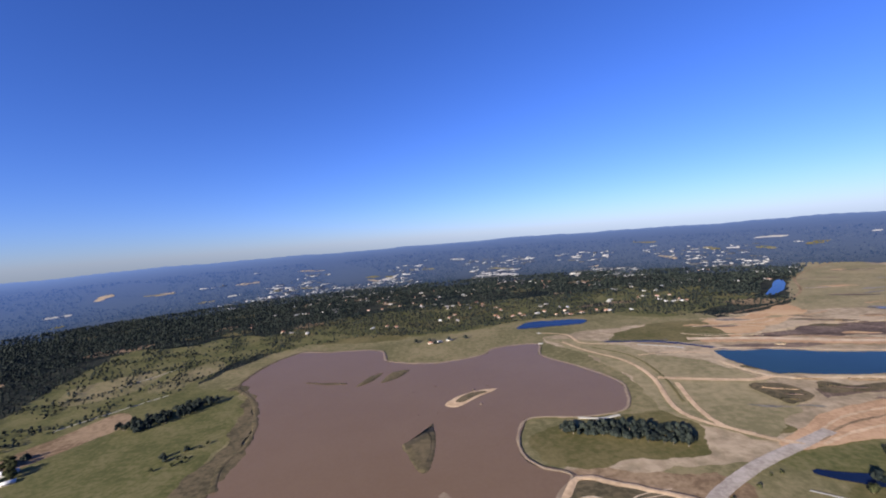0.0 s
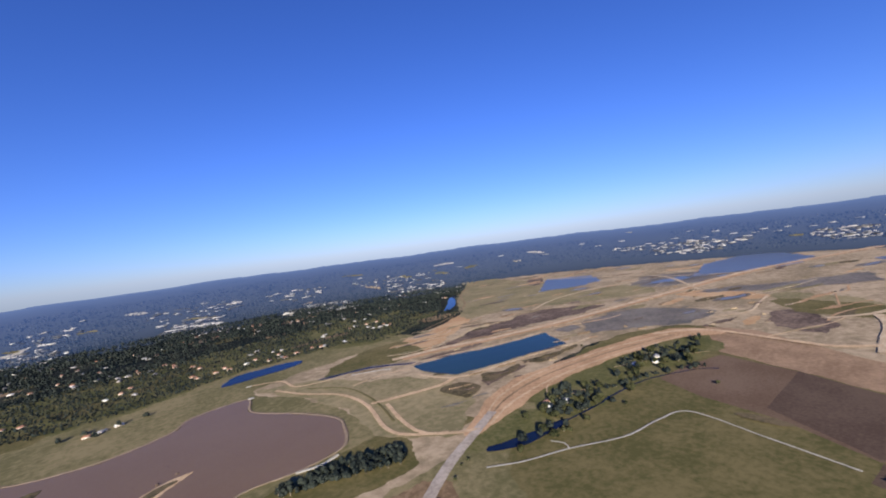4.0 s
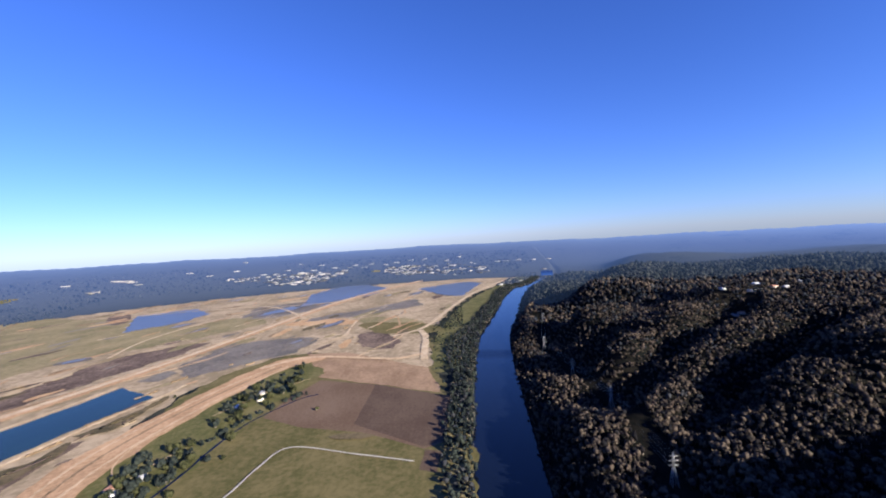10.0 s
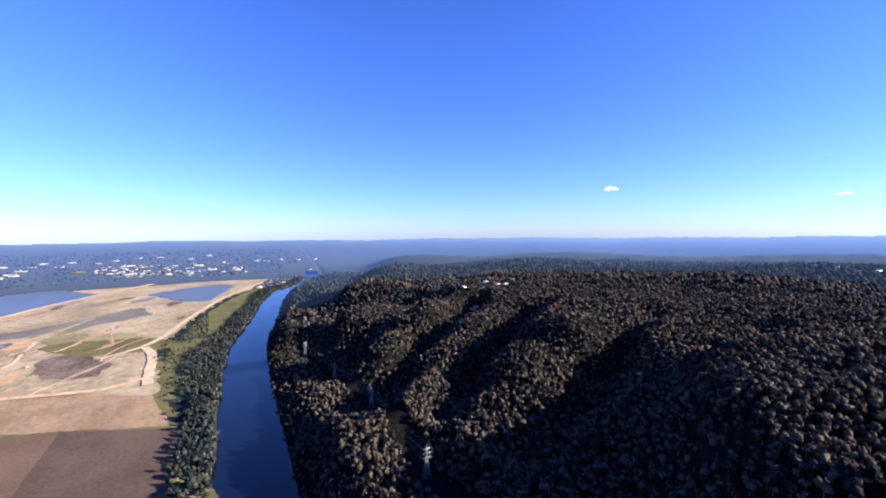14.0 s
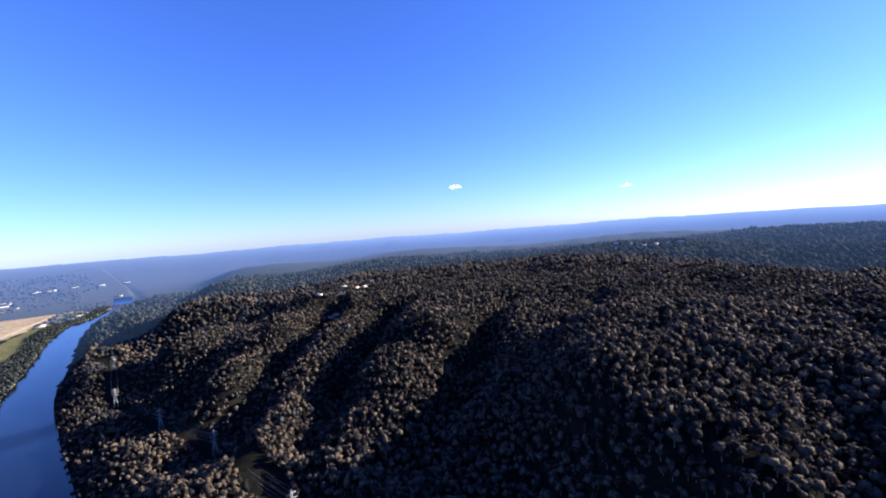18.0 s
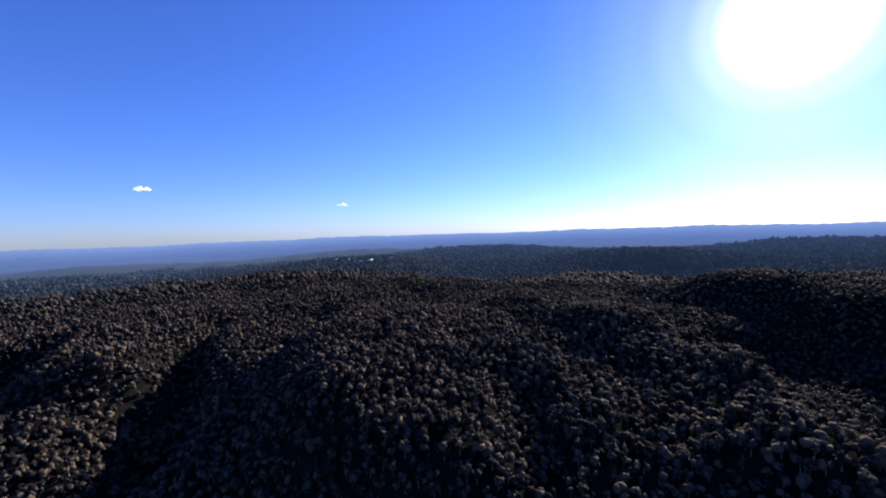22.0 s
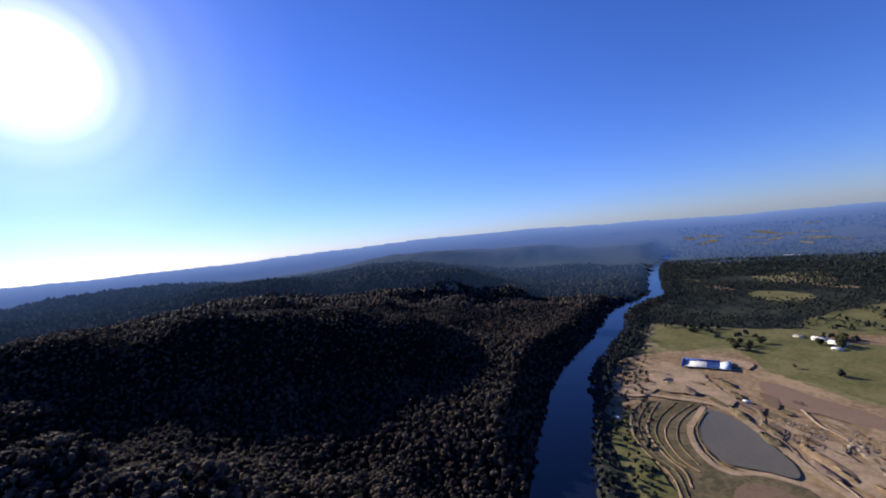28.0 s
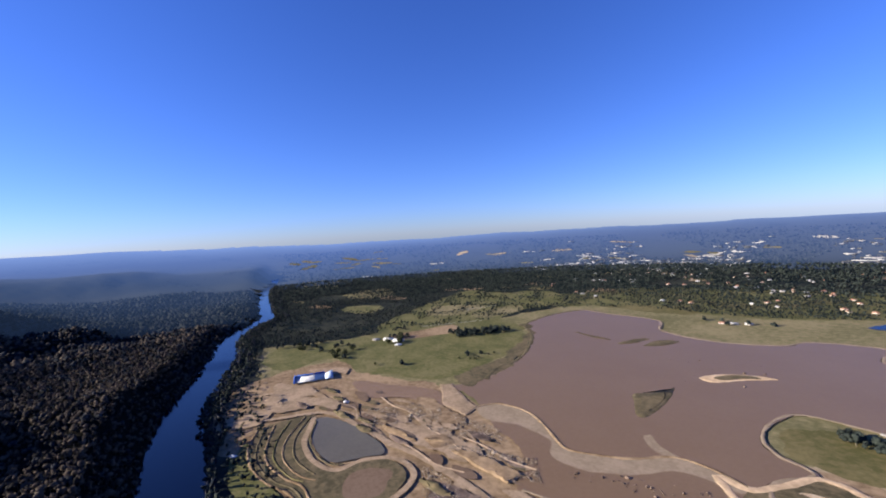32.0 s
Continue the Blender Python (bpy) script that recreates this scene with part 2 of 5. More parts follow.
# ---- plan ----
def spline(pts, closed=False, step=8.0):
    """A smooth line through the corners of the plan."""
    p = [Vector((*q, 0.0)) for q in pts]
    n, out = len(p), []
    for i in range(n if closed else n - 1):
        if closed:
            a, b, c, d = p[i - 1], p[i], p[(i + 1) % n], p[(i + 2) % n]
        else:
            a, b, c, d = p[max(i - 1, 0)], p[i], p[i + 1], p[min(i + 2, n - 1)]
        k = max(1, int((c - b).length / step))
        for j in range(k):
            t = j / k
            out.append(0.5 * (2 * b + (c - a) * t + (2 * a - 5 * b + 4 * c - d) * t * t + (3 * b - a - 3 * c + d) * t ** 3))
    if not closed:
        out.append(p[-1])
    return out


RIVER = [(3440, -655), (2950, -545), (2600, -400), (2460, -305), (2090, -200), (1700, -122), (1375, -50), (1100, -20), (780, -3), (551, 6), (300, 3), (100, -6), (-100, -12), (-218, -10),
         (-312, 0), (-475, 36), (-650, 82), (-800, 152), (-1010, 255), (-1190, 322), (-1340, 430), (-1440, 530), (-1700, 620), (-2310, 852), (-2850, 1110), (-3430, 1405)]
RX = np.array([p[0] for p in reversed(spline(RIVER, step=40))])
RY = np.array([p[1] for p in reversed(spline(RIVER, step=40))])
RSLOPE = np.gradient(RY, RX)
CENTRE = (110.0, 10.0)


def river_side(x, y):
    """Metres from the river's middle line, positive towards the mountains."""
    s = np.interp(x, RX, RSLOPE)
    return (np.interp(x, RX, RY) - y) / np.sqrt(1 + s * s) * np.interp(x, (0, 500), (1.25, 1.0))


# heights of the mountain side: x, y, z
NEAR_HILLS = [
    (507, -156, 34), (751, -181, 14), (915, -164, 12), (1122, -149, 8), (1300, -240, 14), (648, -270, 76), (849, -272, 96), (495, -246, 62), (534, -419, 94), (634, -404, 106), (530, -665, 140),
    (289, -409, 160), (262, -600, 164), (630, -520, 146), (352, -567, 156), (184, -498, 156), (202, -361, 140), (68, -379, 128), (-70, -300, 140), (-100, -440, 150), (-43, -576, 174),
    (-90, -133, 92), (-20, -200, 112), (949, -482, 120), (1085, -640, 148), (1160, -299, 104), (1263, -196, 46), (1500, -470, 124)]
TOP_HILLS = [(724, -806, 150), (250, -1061, 158), (700, -1240, 166), (580, -1740, 174), (110, -850, 138), (350, -250, 58), (230, -190, 62), (80, -170, 90), (60, -720, 166), (420, -880, 156), (980, -1000, 158), (1186, -883, 152)]
GORGE = [
    (-170, -60, 3), (-250, -120, 8), (-290, -250, 16), (-300, -400, 32), (-290, -560, 60), (-240, -780, 112), (-170, -220, 52), (-185, -380, 66), (-190, -520, 84),
    (-660, -92, 62), (-680, -276, 124), (-660, -400, 156), (-630, -530, 168), (-600, -680, 174), (-480, -900, 176), (-520, -190, 34), (-490, -360, 38), (-450, -540, 62), (-390, -300, 22), (-390, -460, 40),
    (-850, -80, 30), (-880, -300, 66), (-900, -520, 108), (-1000, -20, 26), (-1180, -60, 40), (-1180, -260, 70), (-1250, -480, 105), (-1400, -60, 74), (-1500, -280, 152), (-1530, -520, 164), (-1330, 120, 16), (-1480, 260, 10)]
LOW_BANK = [(1600, -230, 34), (1900, -270, 22), (2300, -390, 16), (2700, -580, 14), (3100, -720, 16), (2100, -440, 58), (2500, -640, 62), (1800, -380, 70), (3600, -900, 20), (4200, -1000, 20), (4000, -1500, 70)]
FAR_HILLS = [
    (2000, -800, 132), (3000, -1400, 140), (-1900, -640, 176), (-1750, 300, 14), (-2400, 300, 50), (-2900, -700, 205), (-3500, -450, 250), (-3400, 200, 200), (-3300, 900, 120), (-1900, 480, 12), (-2500, 700, 18),
    (-1300, -1000, 186), (-1500, -1800, 195), (1000, -3500, 200), (0, -2500, 184), (2500, -2500, 170), (-900, -800, 160), (-560, -1250, 100), (-600, -1700, 178), (80, -1420, 96), (1600, -620, 128), (-100, -1120, 118), (1700, -1400, 148)]
HILLS = np.array(NEAR_HILLS + TOP_HILLS + GORGE + LOW_BANK + FAR_HILLS, float)
GULLIES = [[(760, -215), (850, -330), (949, -482), (1010, -560)], [(600, -230), (690, -350), (760, -470), (840, -600)], [(455, -260), (490, -400), (560, -560), (600, -720)],
           [(330, -250), (400, -400), (420, -560), (410, -700)], [(130, -220), (130, -330), (120, -450)], [(960, -190), (1120, -340), (1260, -520)]]


def wave(x, y, f, seed):
    """Smooth noise of about -1 to 1 from a few turned waves."""
    r = np.random.default_rng(seed)
    v = 0
    for _ in range(7):
        a, p, k = r.uniform(0, 6.28), r.uniform(0, 6.28), f * r.uniform(0.5, 1.6)
        v = v + np.sin((x * math.cos(a) + y * math.sin(a)) * k + p)
    return v / 3.5


def smooth(e0, e1, v):
    t = np.clip((v - e0) / (e1 - e0), 0, 1)
    return t * t * (3 - 2 * t)


def rise(x, y):
    """How far the land is bent up with distance, shaped to fit the camera's view of the horizon."""
    r = np.hypot(x - CENTRE[0], y - CENTRE[1])
    u = np.clip((r - 3000) / 1750, 0, 1.05)
    az = np.arctan2(y - CENTRE[1], x - CENTRE[0])
    west = np.angle(np.exp(1j * (az + radians(176))))
    south = np.angle(np.exp(1j * (az + radians(105))))
    # bumps by direction, sized to fit the skyline from the camera
    hills = 74 * np.exp(-(west / radians(20)) ** 2) + 18 * np.exp(-(south / radians(65)) ** 4)
    return np.maximum(0, 300 * (1 - 1 / (1 + 3.3 * u * u)) + u * u * hills + u * u * (5 * np.sin(az * 9 + 1) + 4 * np.sin(az * 23) + 2 * np.sin(az * 51 + 2)))


def height(x, y):
    """The ground's height: river plain, mountains beyond the river, and the rise towards the horizon."""
    x, y = np.asarray(x, float), np.asarray(y, float)
    s = river_side(x, y)
    d2 = (x[..., None] - HILLS[:, 0]) ** 2 + (y[..., None] - HILLS[:, 1]) ** 2 + 900.0
    w = d2 ** -1.7
    hill = (w * HILLS[:, 2]).sum(-1) / w.sum(-1)
    hill = hill + smooth(20, 110, hill) * (5 * wave(x, y, 0.028, 3) + 3.5 * wave(x, y, 0.06, 4))
    for g, deep in zip(GULLIES, (28, 30, 26, 12, 12, 10)):
        for (x0, y0), (x1, y1) in zip(g, g[1:]):
            t = np.clip(((x - x0) * (x1 - x0) + (y - y0) * (y1 - y0)) / ((x1 - x0) ** 2 + (y1 - y0) ** 2), 0, 1)
            d = np.hypot(x - x0 - t * (x1 - x0), y - y0 - t * (y1 - y0))
            hill = np.minimum(hill, hill - deep * np.exp(-(d / 34) ** 2) * smooth(8, 70, hill))
    z = np.where(s > 0, hill * smooth(46, 110, s) + 2.5 * smooth(48, 60, s), 0.0)
    r = np.hypot(x - CENTRE[0], y - CENTRE[1])
    z = z - 6.0 * (1 - smooth(36, 50, np.abs(s))) * (1 - smooth(2900, 3200, r))
    far = smooth(2900, 4300, r)
    return np.where(z > 0, z * (1 - far) + rise(x, y) * far, z + rise(x, y))


def link(name, verts, faces, mats, parent=None, index=None):
    """A mesh object from arrays: verts n x 3, faces m x k."""
    verts, faces = np.asarray(verts, np.float32), np.asarray(faces, np.int32)
    me = bpy.data.meshes.new(name)
    k = faces.shape[1]
    me.vertices.add(len(verts))
    me.vertices.foreach_set("co", verts.ravel())
    me.loops.add(faces.size)
    me.loops.foreach_set("vertex_index", faces.ravel())
    me.polygons.add(len(faces))
    me.polygons.foreach_set("loop_start", np.arange(0, faces.size, k, dtype=np.int32))
    for m in mats if isinstance(mats, (list, tuple)) else [mats]:
        me.materials.append(m)
    if index is not None:
        me.polygons.foreach_set("material_index", np.asarray(index, np.int32))
    me.update(calc_edges=True)
    me.validate()
    ob = new(name, me)
    ob.parent = parent
    return ob


def axis(lo, hi, a, b, step, grow=1.12):
    """Coordinates that lie close between a and b and ever wider outside."""
    mid = list(np.arange(a, b, step))
    left, right, s = [a], [mid[-1]], step
    while left[-1] > lo:
        s = min(s * grow, 70)
        left.append(left[-1] - s)
    s = step
    while right[-1] < hi:
        s = min(s * grow, 70)
        right.append(right[-1] + s)
    return np.array(left[:0:-1] + mid + right[1:])


GX, GY = axis(-4700, 4950, -900, 1500, 14), axis(-4800, 4850, -1000, 180, 12)
XX, YY = np.meshgrid(GX, GY, indexing="ij")
ZZ = height(XX, YY)
RR = np.hypot(XX - CENTRE[0], YY - CENTRE[1])
ids = np.arange(XX.size).reshape(XX.shape)
quads = np.stack([ids[:-1, :-1], ids[1:, :-1], ids[1:, 1:], ids[:-1, 1:]], -1).reshape(-1, 4)
cx = (XX[:-1, :-1] + XX[1:, 1:]).ravel() / 2
cy = (YY[:-1, :-1] + YY[1:, 1:]).ravel() / 2
rr = np.hypot(cx - CENTRE[0], cy - CENTRE[1])
side = river_side(cx, cy)
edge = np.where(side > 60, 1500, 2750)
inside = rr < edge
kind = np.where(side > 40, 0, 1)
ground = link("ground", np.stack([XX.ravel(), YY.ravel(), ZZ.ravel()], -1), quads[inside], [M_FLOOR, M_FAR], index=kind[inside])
for p in ground.data.polygons:
    p.use_smooth = True
ring = (rr >= edge) & (rr < 4760)
backdrop = link("backdrop", np.stack([XX.ravel(), YY.ravel(), ZZ.ravel()], -1), quads[ring], M_HAZY_DISTANCE)
for p in backdrop.data.polygons:
    p.use_smooth = True
tagged(backdrop, "wooded hills far off at the horizon, blue with a painted haze glow", "backdrop", kind="structure")
tagged(ground, "wide river plain of dry grass rising to wooded hills", "ground", kind="structure")

LAYER = [0.05]


def patch(name, pts, mat, label, category="ground", rag=4.5, z=None, drape=False, sharp=False):
    """A piece of ground or water with its own cover, laid a hand's width over the last one."""
    if z is None:
        LAYER[0] += 0.004
        z = LAYER[0]
    line = spline(pts, True, 5.0)
    if sharp:
        line = []
        for a, b in zip(pts, pts[1:] + pts[:1]):
            a, b = Vector((*a, 0)), Vector((*b, 0))
            k = max(2, int((b - a).length / 5))
            line += [a.lerp(b, j / k) for j in range(k)]
    r = random.Random(len(line) + len(pts))
    n = len(line)
    waves = [(2.2 / 2 ** k, r.uniform(0, 6.28), max(1, round(n / (26 / 2 ** k)))) for k in range(4)]
    out = []
    for i, p in enumerate(line):
        d = line[(i + 1) % n] - line[i - 1]
        nrm = Vector((d.y, -d.x, 0)).normalized()
        k = sum(a * math.sin(2 * math.pi * c * i / n + f) for a, f, c in waves) + r.uniform(-0.4, 0.4)
        out.append(p + nrm * k * rag * 0.55)
    area = sum(a.x * b.y - b.x * a.y for a, b in zip(out, out[1:] + out[:1]))
    if area < 0:
        out.reverse()
    bm = bmesh.new()
    bm.faces.new([bm.verts.new((p.x, p.y, z + (float(rise(p.x, p.y)) + 1.0 if drape else 0.0))) for p in out])
    if drape:
        bmesh.ops.triangulate(bm, faces=bm.faces[:])
    me = bpy.data.meshes.new(name)
    bm.to_mesh(me)
    bm.free()
    me.materials.append(mat)
    return tagged(new(name, me), label, category, kind="structure")


def strip(name, pts, width, mat, label, category="road", rise=0.15, closed=False, rag=0.15, base=None, step=8.0):
    """A road, bank or dyke: a low rounded band along a line of the plan."""
    if base is None:
        LAYER[0] += 0.004
        base = LAYER[0]
    line = spline(pts, closed, step)
    n = len(line)
    r = random.Random(n)
    prof = ((-0.5, -0.03), (-0.36, 0.8), (-0.12, 1.0), (0.12, 1.0), (0.36, 0.8), (0.5, -0.03))
    v, f = [], []
    for i, p in enumerate(line):
        a, b = (line[i - 1], line[(i + 1) % n]) if closed else (line[max(i - 1, 0)], line[min(i + 1, n - 1)])
        d = (b - a).normalized()
        nrm = Vector((-d.y, d.x, 0))
        wl, wr = (width * (1 + rag * r.uniform(-1, 1)) for _ in range(2))
        for u, h in prof:
            q = p + nrm * u * (wl if u < 0 else wr)
            v.append((q.x, q.y, base + max(h * rise, -0.4 if h < 0 else 0)))
    k = len(prof)
    for i in range(n if closed else n - 1):
        j = (i + 1) % n
        for c in range(k - 1):
            f.append((i * k + c + 1, i * k + c, j * k + c, j * k + c + 1))
    ob = link(name, v, f, mat)
    return tagged(ob, label, category, kind="structure")


# ---- water ----
def river_band():
    v, f = [], []
    line = [p for p in spline(RIVER, step=30) if math.hypot(p.x - CENTRE[0], p.y - CENTRE[1]) < 3250]
    for i, p in enumerate(line):
        d = (line[min(i + 1, len(line) - 1)] - line[max(i - 1, 0)]).normalized()
        nrm = Vector((-d.y, d.x, 0))
        away = math.hypot(p.x - CENTRE[0], p.y - CENTRE[1]) > 1050
        for u in (-1, 0, 1):
            q = p + nrm * u * (44 if away else 54)
            v.append((q.x, q.y, (0.7 if away else -1.6) + float(rise(q.x, q.y))))
    for i in range(len(line) - 1):
        for c in range(2):
            f.append((i * 3 + c + 1, i * 3 + c, i * 3 + 3 + c, i * 3 + 4 + c))
    return link("river", v, f, M_RIVER)


tagged(river_band(), "broad dark river with a calm blue surface", "river", kind="structure")
LAKE = [(-536, 953), (-536, 1110), (-480, 1215), (-400, 1195), (-241, 1173), (-194, 1062), (-67, 1022), (46, 1058), (89, 1115), (204, 1126), (196, 1022), (262, 918), (305, 826), (300, 770), (265, 695), (187, 680), (108, 687), (80, 645), (74, 584), (92, 545),
        (128, 520), (96, 470), (110, 400), (70, 360), (-40, 310), (-100, 296), (-120, 335), (-170, 372), (-262, 420), (-330, 461), (-379, 464), (-345, 530), (-371, 600), (-365, 669), (-412, 785), (-463, 866)]
OPEN = [(118, 528), (332, 688), (302, 1007), (236, 1184), (569, 1253), (728, 1254), (1141, 1414), (1355, 1719), (1882, 2256), (2559, 2329), (3054, 1494), (3330, 380),
        (3330, -400), (2668, -187), (2310, -23), (1896, 83), (1556, 147), (1343, 173), (1067, 141), (1232, 518), (997, 667), (665, 633), (415, 541)]
FIELDS = [(518, 59), (1075, 130), (1356, 180), (1253, 519), (997, 667), (415, 541), (372, 406)]
SHORE = [(-674, 947), (-558, 1254), (-326, 1327), (-19, 1322), (229, 1431), (565, 1432), (789, 1267), (558, 478), (667, 77), (409, 89), (159, 75), (-197, 71), (-738, 247), (-986, 343), (-905, 497), (-750, 813)]

def mesa(name, pts, rise, mat, label, category="mound", slope=6.0, base=None, rag=1.5, kind="structure", sharp=False):
    """Raised ground with sloping sides."""
    line = spline(pts, True, 6.0)
    if sharp:
        line = [Vector((*a, 0)).lerp(Vector((*b, 0)), k / 6) for a, b in zip(pts, pts[1:] + pts[:1]) for k in range(6)]
    n = len(line)
    area = sum(line[i].x * line[(i + 1) % n].y - line[(i + 1) % n].x * line[i].y for i in range(n))
    if area < 0:
        line.reverse()
    r = random.Random(n)
    if base is None:
        LAYER[0] += 0.004
        base = LAYER[0]
    v = []
    for inner, up in ((0, 0), (1, 0.8), (1.7, 1)):
        for i, p in enumerate(line):
            d = (line[(i + 1) % n] - line[i - 1]).normalized()
            k = r.uniform(-rag, rag) * (0.5 + 0.35 * inner) + slope * inner
            v.append((p.x - d.y * k, p.y + d.x * k, base - 0.3 + (rise + 0.3 + r.uniform(-0.34, 0.34) * rise) * up))
    bm = bmesh.new()
    vs = [bm.verts.new(q) for q in v]
    for i in range(n):
        j = (i + 1) % n
        for k in (0, n):
            bm.faces.new((vs[k + i], vs[k + j], vs[k + n + j], vs[k + n + i]))
    bmesh.ops.triangulate(bm, faces=[bm.faces.new(vs[2 * n:])])
    for g in bm.faces:
        g.smooth = not sharp
    me = bpy.data.meshes.new(name)
    bm.to_mesh(me)
    bm.free()
    me.materials.append(mat)
    return tagged(new(name, me), label, category, kind=kind)


def rubble(name, pts, gap, size, mat, label, seed):
    """Loose rocks heaped over a piece of ground."""
    r = np.random.default_rng(seed)
    xs, ys = [p[0] for p in pts], [p[1] for p in pts]
    n = int(1.6 * (max(xs) - min(xs)) * (max(ys) - min(ys)) / gap ** 2)
    x, y = r.uniform(min(xs), max(xs), n), r.uniform(min(ys), max(ys), n)
    ok = inside_of(x, y, pts) & (wave(x, y, 0.25, seed) > -0.25)
    x, y = x[ok], y[ok]
    n = len(x)
    c = np.stack([x, y, np.full(n, LAYER[0] + 0.1)], -1)
    s = size * np.exp(r.normal(-0.5, 0.55, (n, 1, 1))) * np.stack([r.uniform(0.6, 2.0, n), r.uniform(0.6, 2.0, n), r.uniform(0.3, 0.8, n)], -1)[:, None, :]
    v = c[:, None] + ICO_V[None] * (1 + r.uniform(-0.35, 0.35, (n, len(ICO_V), 1))) * s
    f = ICO_F[None] + (np.arange(n) * len(ICO_V))[:, None, None]
    return tagged(link(name, v.reshape(-1, 3), f.reshape(-1, 3), mat), label, "rubble", kind="stuff")


def inside_of(x, y, pts):
    hit = np.zeros(np.shape(x), bool)
    for (x0, y0), (x1, y1) in zip(pts, pts[1:] + pts[:1]):
        c = ((y0 > y) != (y1 > y)) & (x < (x1 - x0) * (y - y0) / ((y1 - y0) or 1e-9) + x0)
        hit ^= c
    return hit


def scatter(x0, x1, y0, y1, gap, seed):
    """Jittered grid of spots."""
    r = np.random.default_rng(seed)
    gx, gy = np.meshgrid(np.arange(x0, x1, gap), np.arange(y0, y1, gap), indexing="ij")
    return (gx + r.uniform(-0.48, 0.48, gx.shape) * gap).ravel(), (gy + r.uniform(-0.48, 0.48, gy.shape) * gap).ravel()


bm = bmesh.new()
bmesh.ops.create_icosphere(bm, subdivisions=1, radius=1.0)
ICO_V = np.array([v.co[:] for v in bm.verts])
ICO_F = np.array([[v.index for v in f.verts] for f in bm.faces])
bm.free()

OCT_V = np.array([(1, 0, 0), (0, 1, 0), (-1, 0, 0), (0, -1, 0), (0, 0, 1), (0, 0, -0.6)]) * 1.15
OCT_F = np.array([(0, 1, 4), (1, 2, 4), (2, 3, 4), (3, 0, 4), (1, 0, 5), (2, 1, 5), (3, 2, 5), (0, 3, 5)])

# plain, paddocks and fields
patch("suburb_ground", [(-773, 1241), (-326, 1285), (-19, 1292), (566, 1382), (961, 1499), (1105, 1825), (857, 1971), (365, 1908), (-29, 1860), (-540, 1715)], M_GRASS, "dry grass and gardens of the suburb", rag=5)
patch("field_ground", FIELDS, M_OLIVE, "dry olive grass between the fields")
patch("plain", SHORE, M_PASTURE, "dry grass plain round the brown lake")
patch("quarry_ground", OPEN, M_QUARRY, "wide quarried plain of tan earth and dry grass")
patch("quarry_floor", [(-609, 119), (-738, 236), (-714, 415), (-585, 409), (-406, 455), (-269, 423), (-119, 355), (-75, 304), (-107, 191), (-195, 103), (-326, 93), (-450, 96)], M_TAN, "churned tan quarry floor beside the brown lake")
patch("spit_ground", [(108, 533), (301, 501), (317, 454), (219, 382), (116, 383), (74, 418)], M_TAN, "bare earth with quarry works beside the lake")
patch("paddock", [(473, 473), (640, 450), (781, 402), (750, 335), (733, 231), (668, 87), (552, 89), (391, 131), (372, 406)], M_OLIVE, "olive dry paddock beside the river")
patch("paddock", [(-475, 1315), (-243, 1402), (-186, 1410), (-190, 1289), (-314, 1281)], M_OLIVE, "olive paddock at the edge of the suburb")
patch("paddock", [(351, 687), (329, 567), (211, 544), (108, 547), (91, 606), (145, 658), (275, 680)], M_OLIVE, "dry olive grass of the lake spit")
patch("ploughed_field", [(803, 431), (911, 416), (995, 388), (952, 252), (867, 88), (694, 90), (674, 124), (733, 231), (756, 335)], M_BROWN, "ploughed brown field in two tones", rag=0.5, sharp=True)
patch("ploughed_field", [(954, 252), (869, 84), (694, 96), (679, 124), (764, 252)], M_DARKSOIL, "dark freshly ploughed field by the river", rag=0.3, sharp=True)
patch("bare_field", [(1016, 398), (1222, 501), (1226, 394), (1132, 256), (1053, 145), (889, 104), (953, 248)], M_FIELD, "bare pale brown field", rag=1.5, sharp=True)
patch("garden_plot", [(671, 121), (664, 97), (610, 101), (619, 126)], M_DARKSOIL, "small dark dug plot by the river", rag=0.3, sharp=True)
patch("meadow", [(-890, 311), (-956, 395), (-886, 492), (-833, 693), (-732, 806), (-663, 949), (-524, 913), (-441, 788), (-404, 632), (-403, 538), (-434, 474), (-609, 410), (-736, 425), (-761, 299)], M_GRASS, "green meadow with a farm beside the lake")
patch("meadow", [(-468, 128), (-434, 133), (-348, 113), (-235, 110), (-239, 72), (-337, 79), (-435, 101)], M_GRASS, "green strip between the river and the quarry", rag=1.0)
patch("meadow", [(552, 505), (598, 575), (738, 590), (1000, 560), (1140, 490), (1110, 440), (1060, 405), (960, 413), (746, 458), (605, 454)], M_GRASS, "green meadow under a grove of trees")
patch("meadow", [(396, 540), (482, 558), (557, 542), (548, 479), (483, 486), (406, 501)], M_GRASS, "green verge beside the dark creek")
patch("meadow", [(526, 1442), (665, 1333), (962, 1469), (1108, 1586), (757, 1611), (563, 1564)], M_GRASS, "green meadow at the edge of the suburb")
r_ = random.Random(8)
for k in range(70):
    x, y = r_.uniform(-1100, 1100), 1450 + 1100 * r_.random() ** 1.5
    if k > 56:
        x, y = r_.uniform(-1900, -800), r_.uniform(600, 1900)
    if inside_of(np.array([x]), np.array([y]), OPEN)[0] or inside_of(np.array([x]), np.array([y]), SHORE)[0]:
        continue
    w, d = r_.uniform(22, 80), r_.uniform(14, 42)
    patch("clearing", [(x - w, y - d), (x - w * 0.2, y - d * 1.2), (x + w, y - d * 0.7), (x + w * 0.8, y + d), (x - w * 0.9, y + d * 0.8)], r_.choice((M_OLIVE, M_GRASS, M_TAN, M_OLIVE)), "mown clearing among the woods", rag=4)
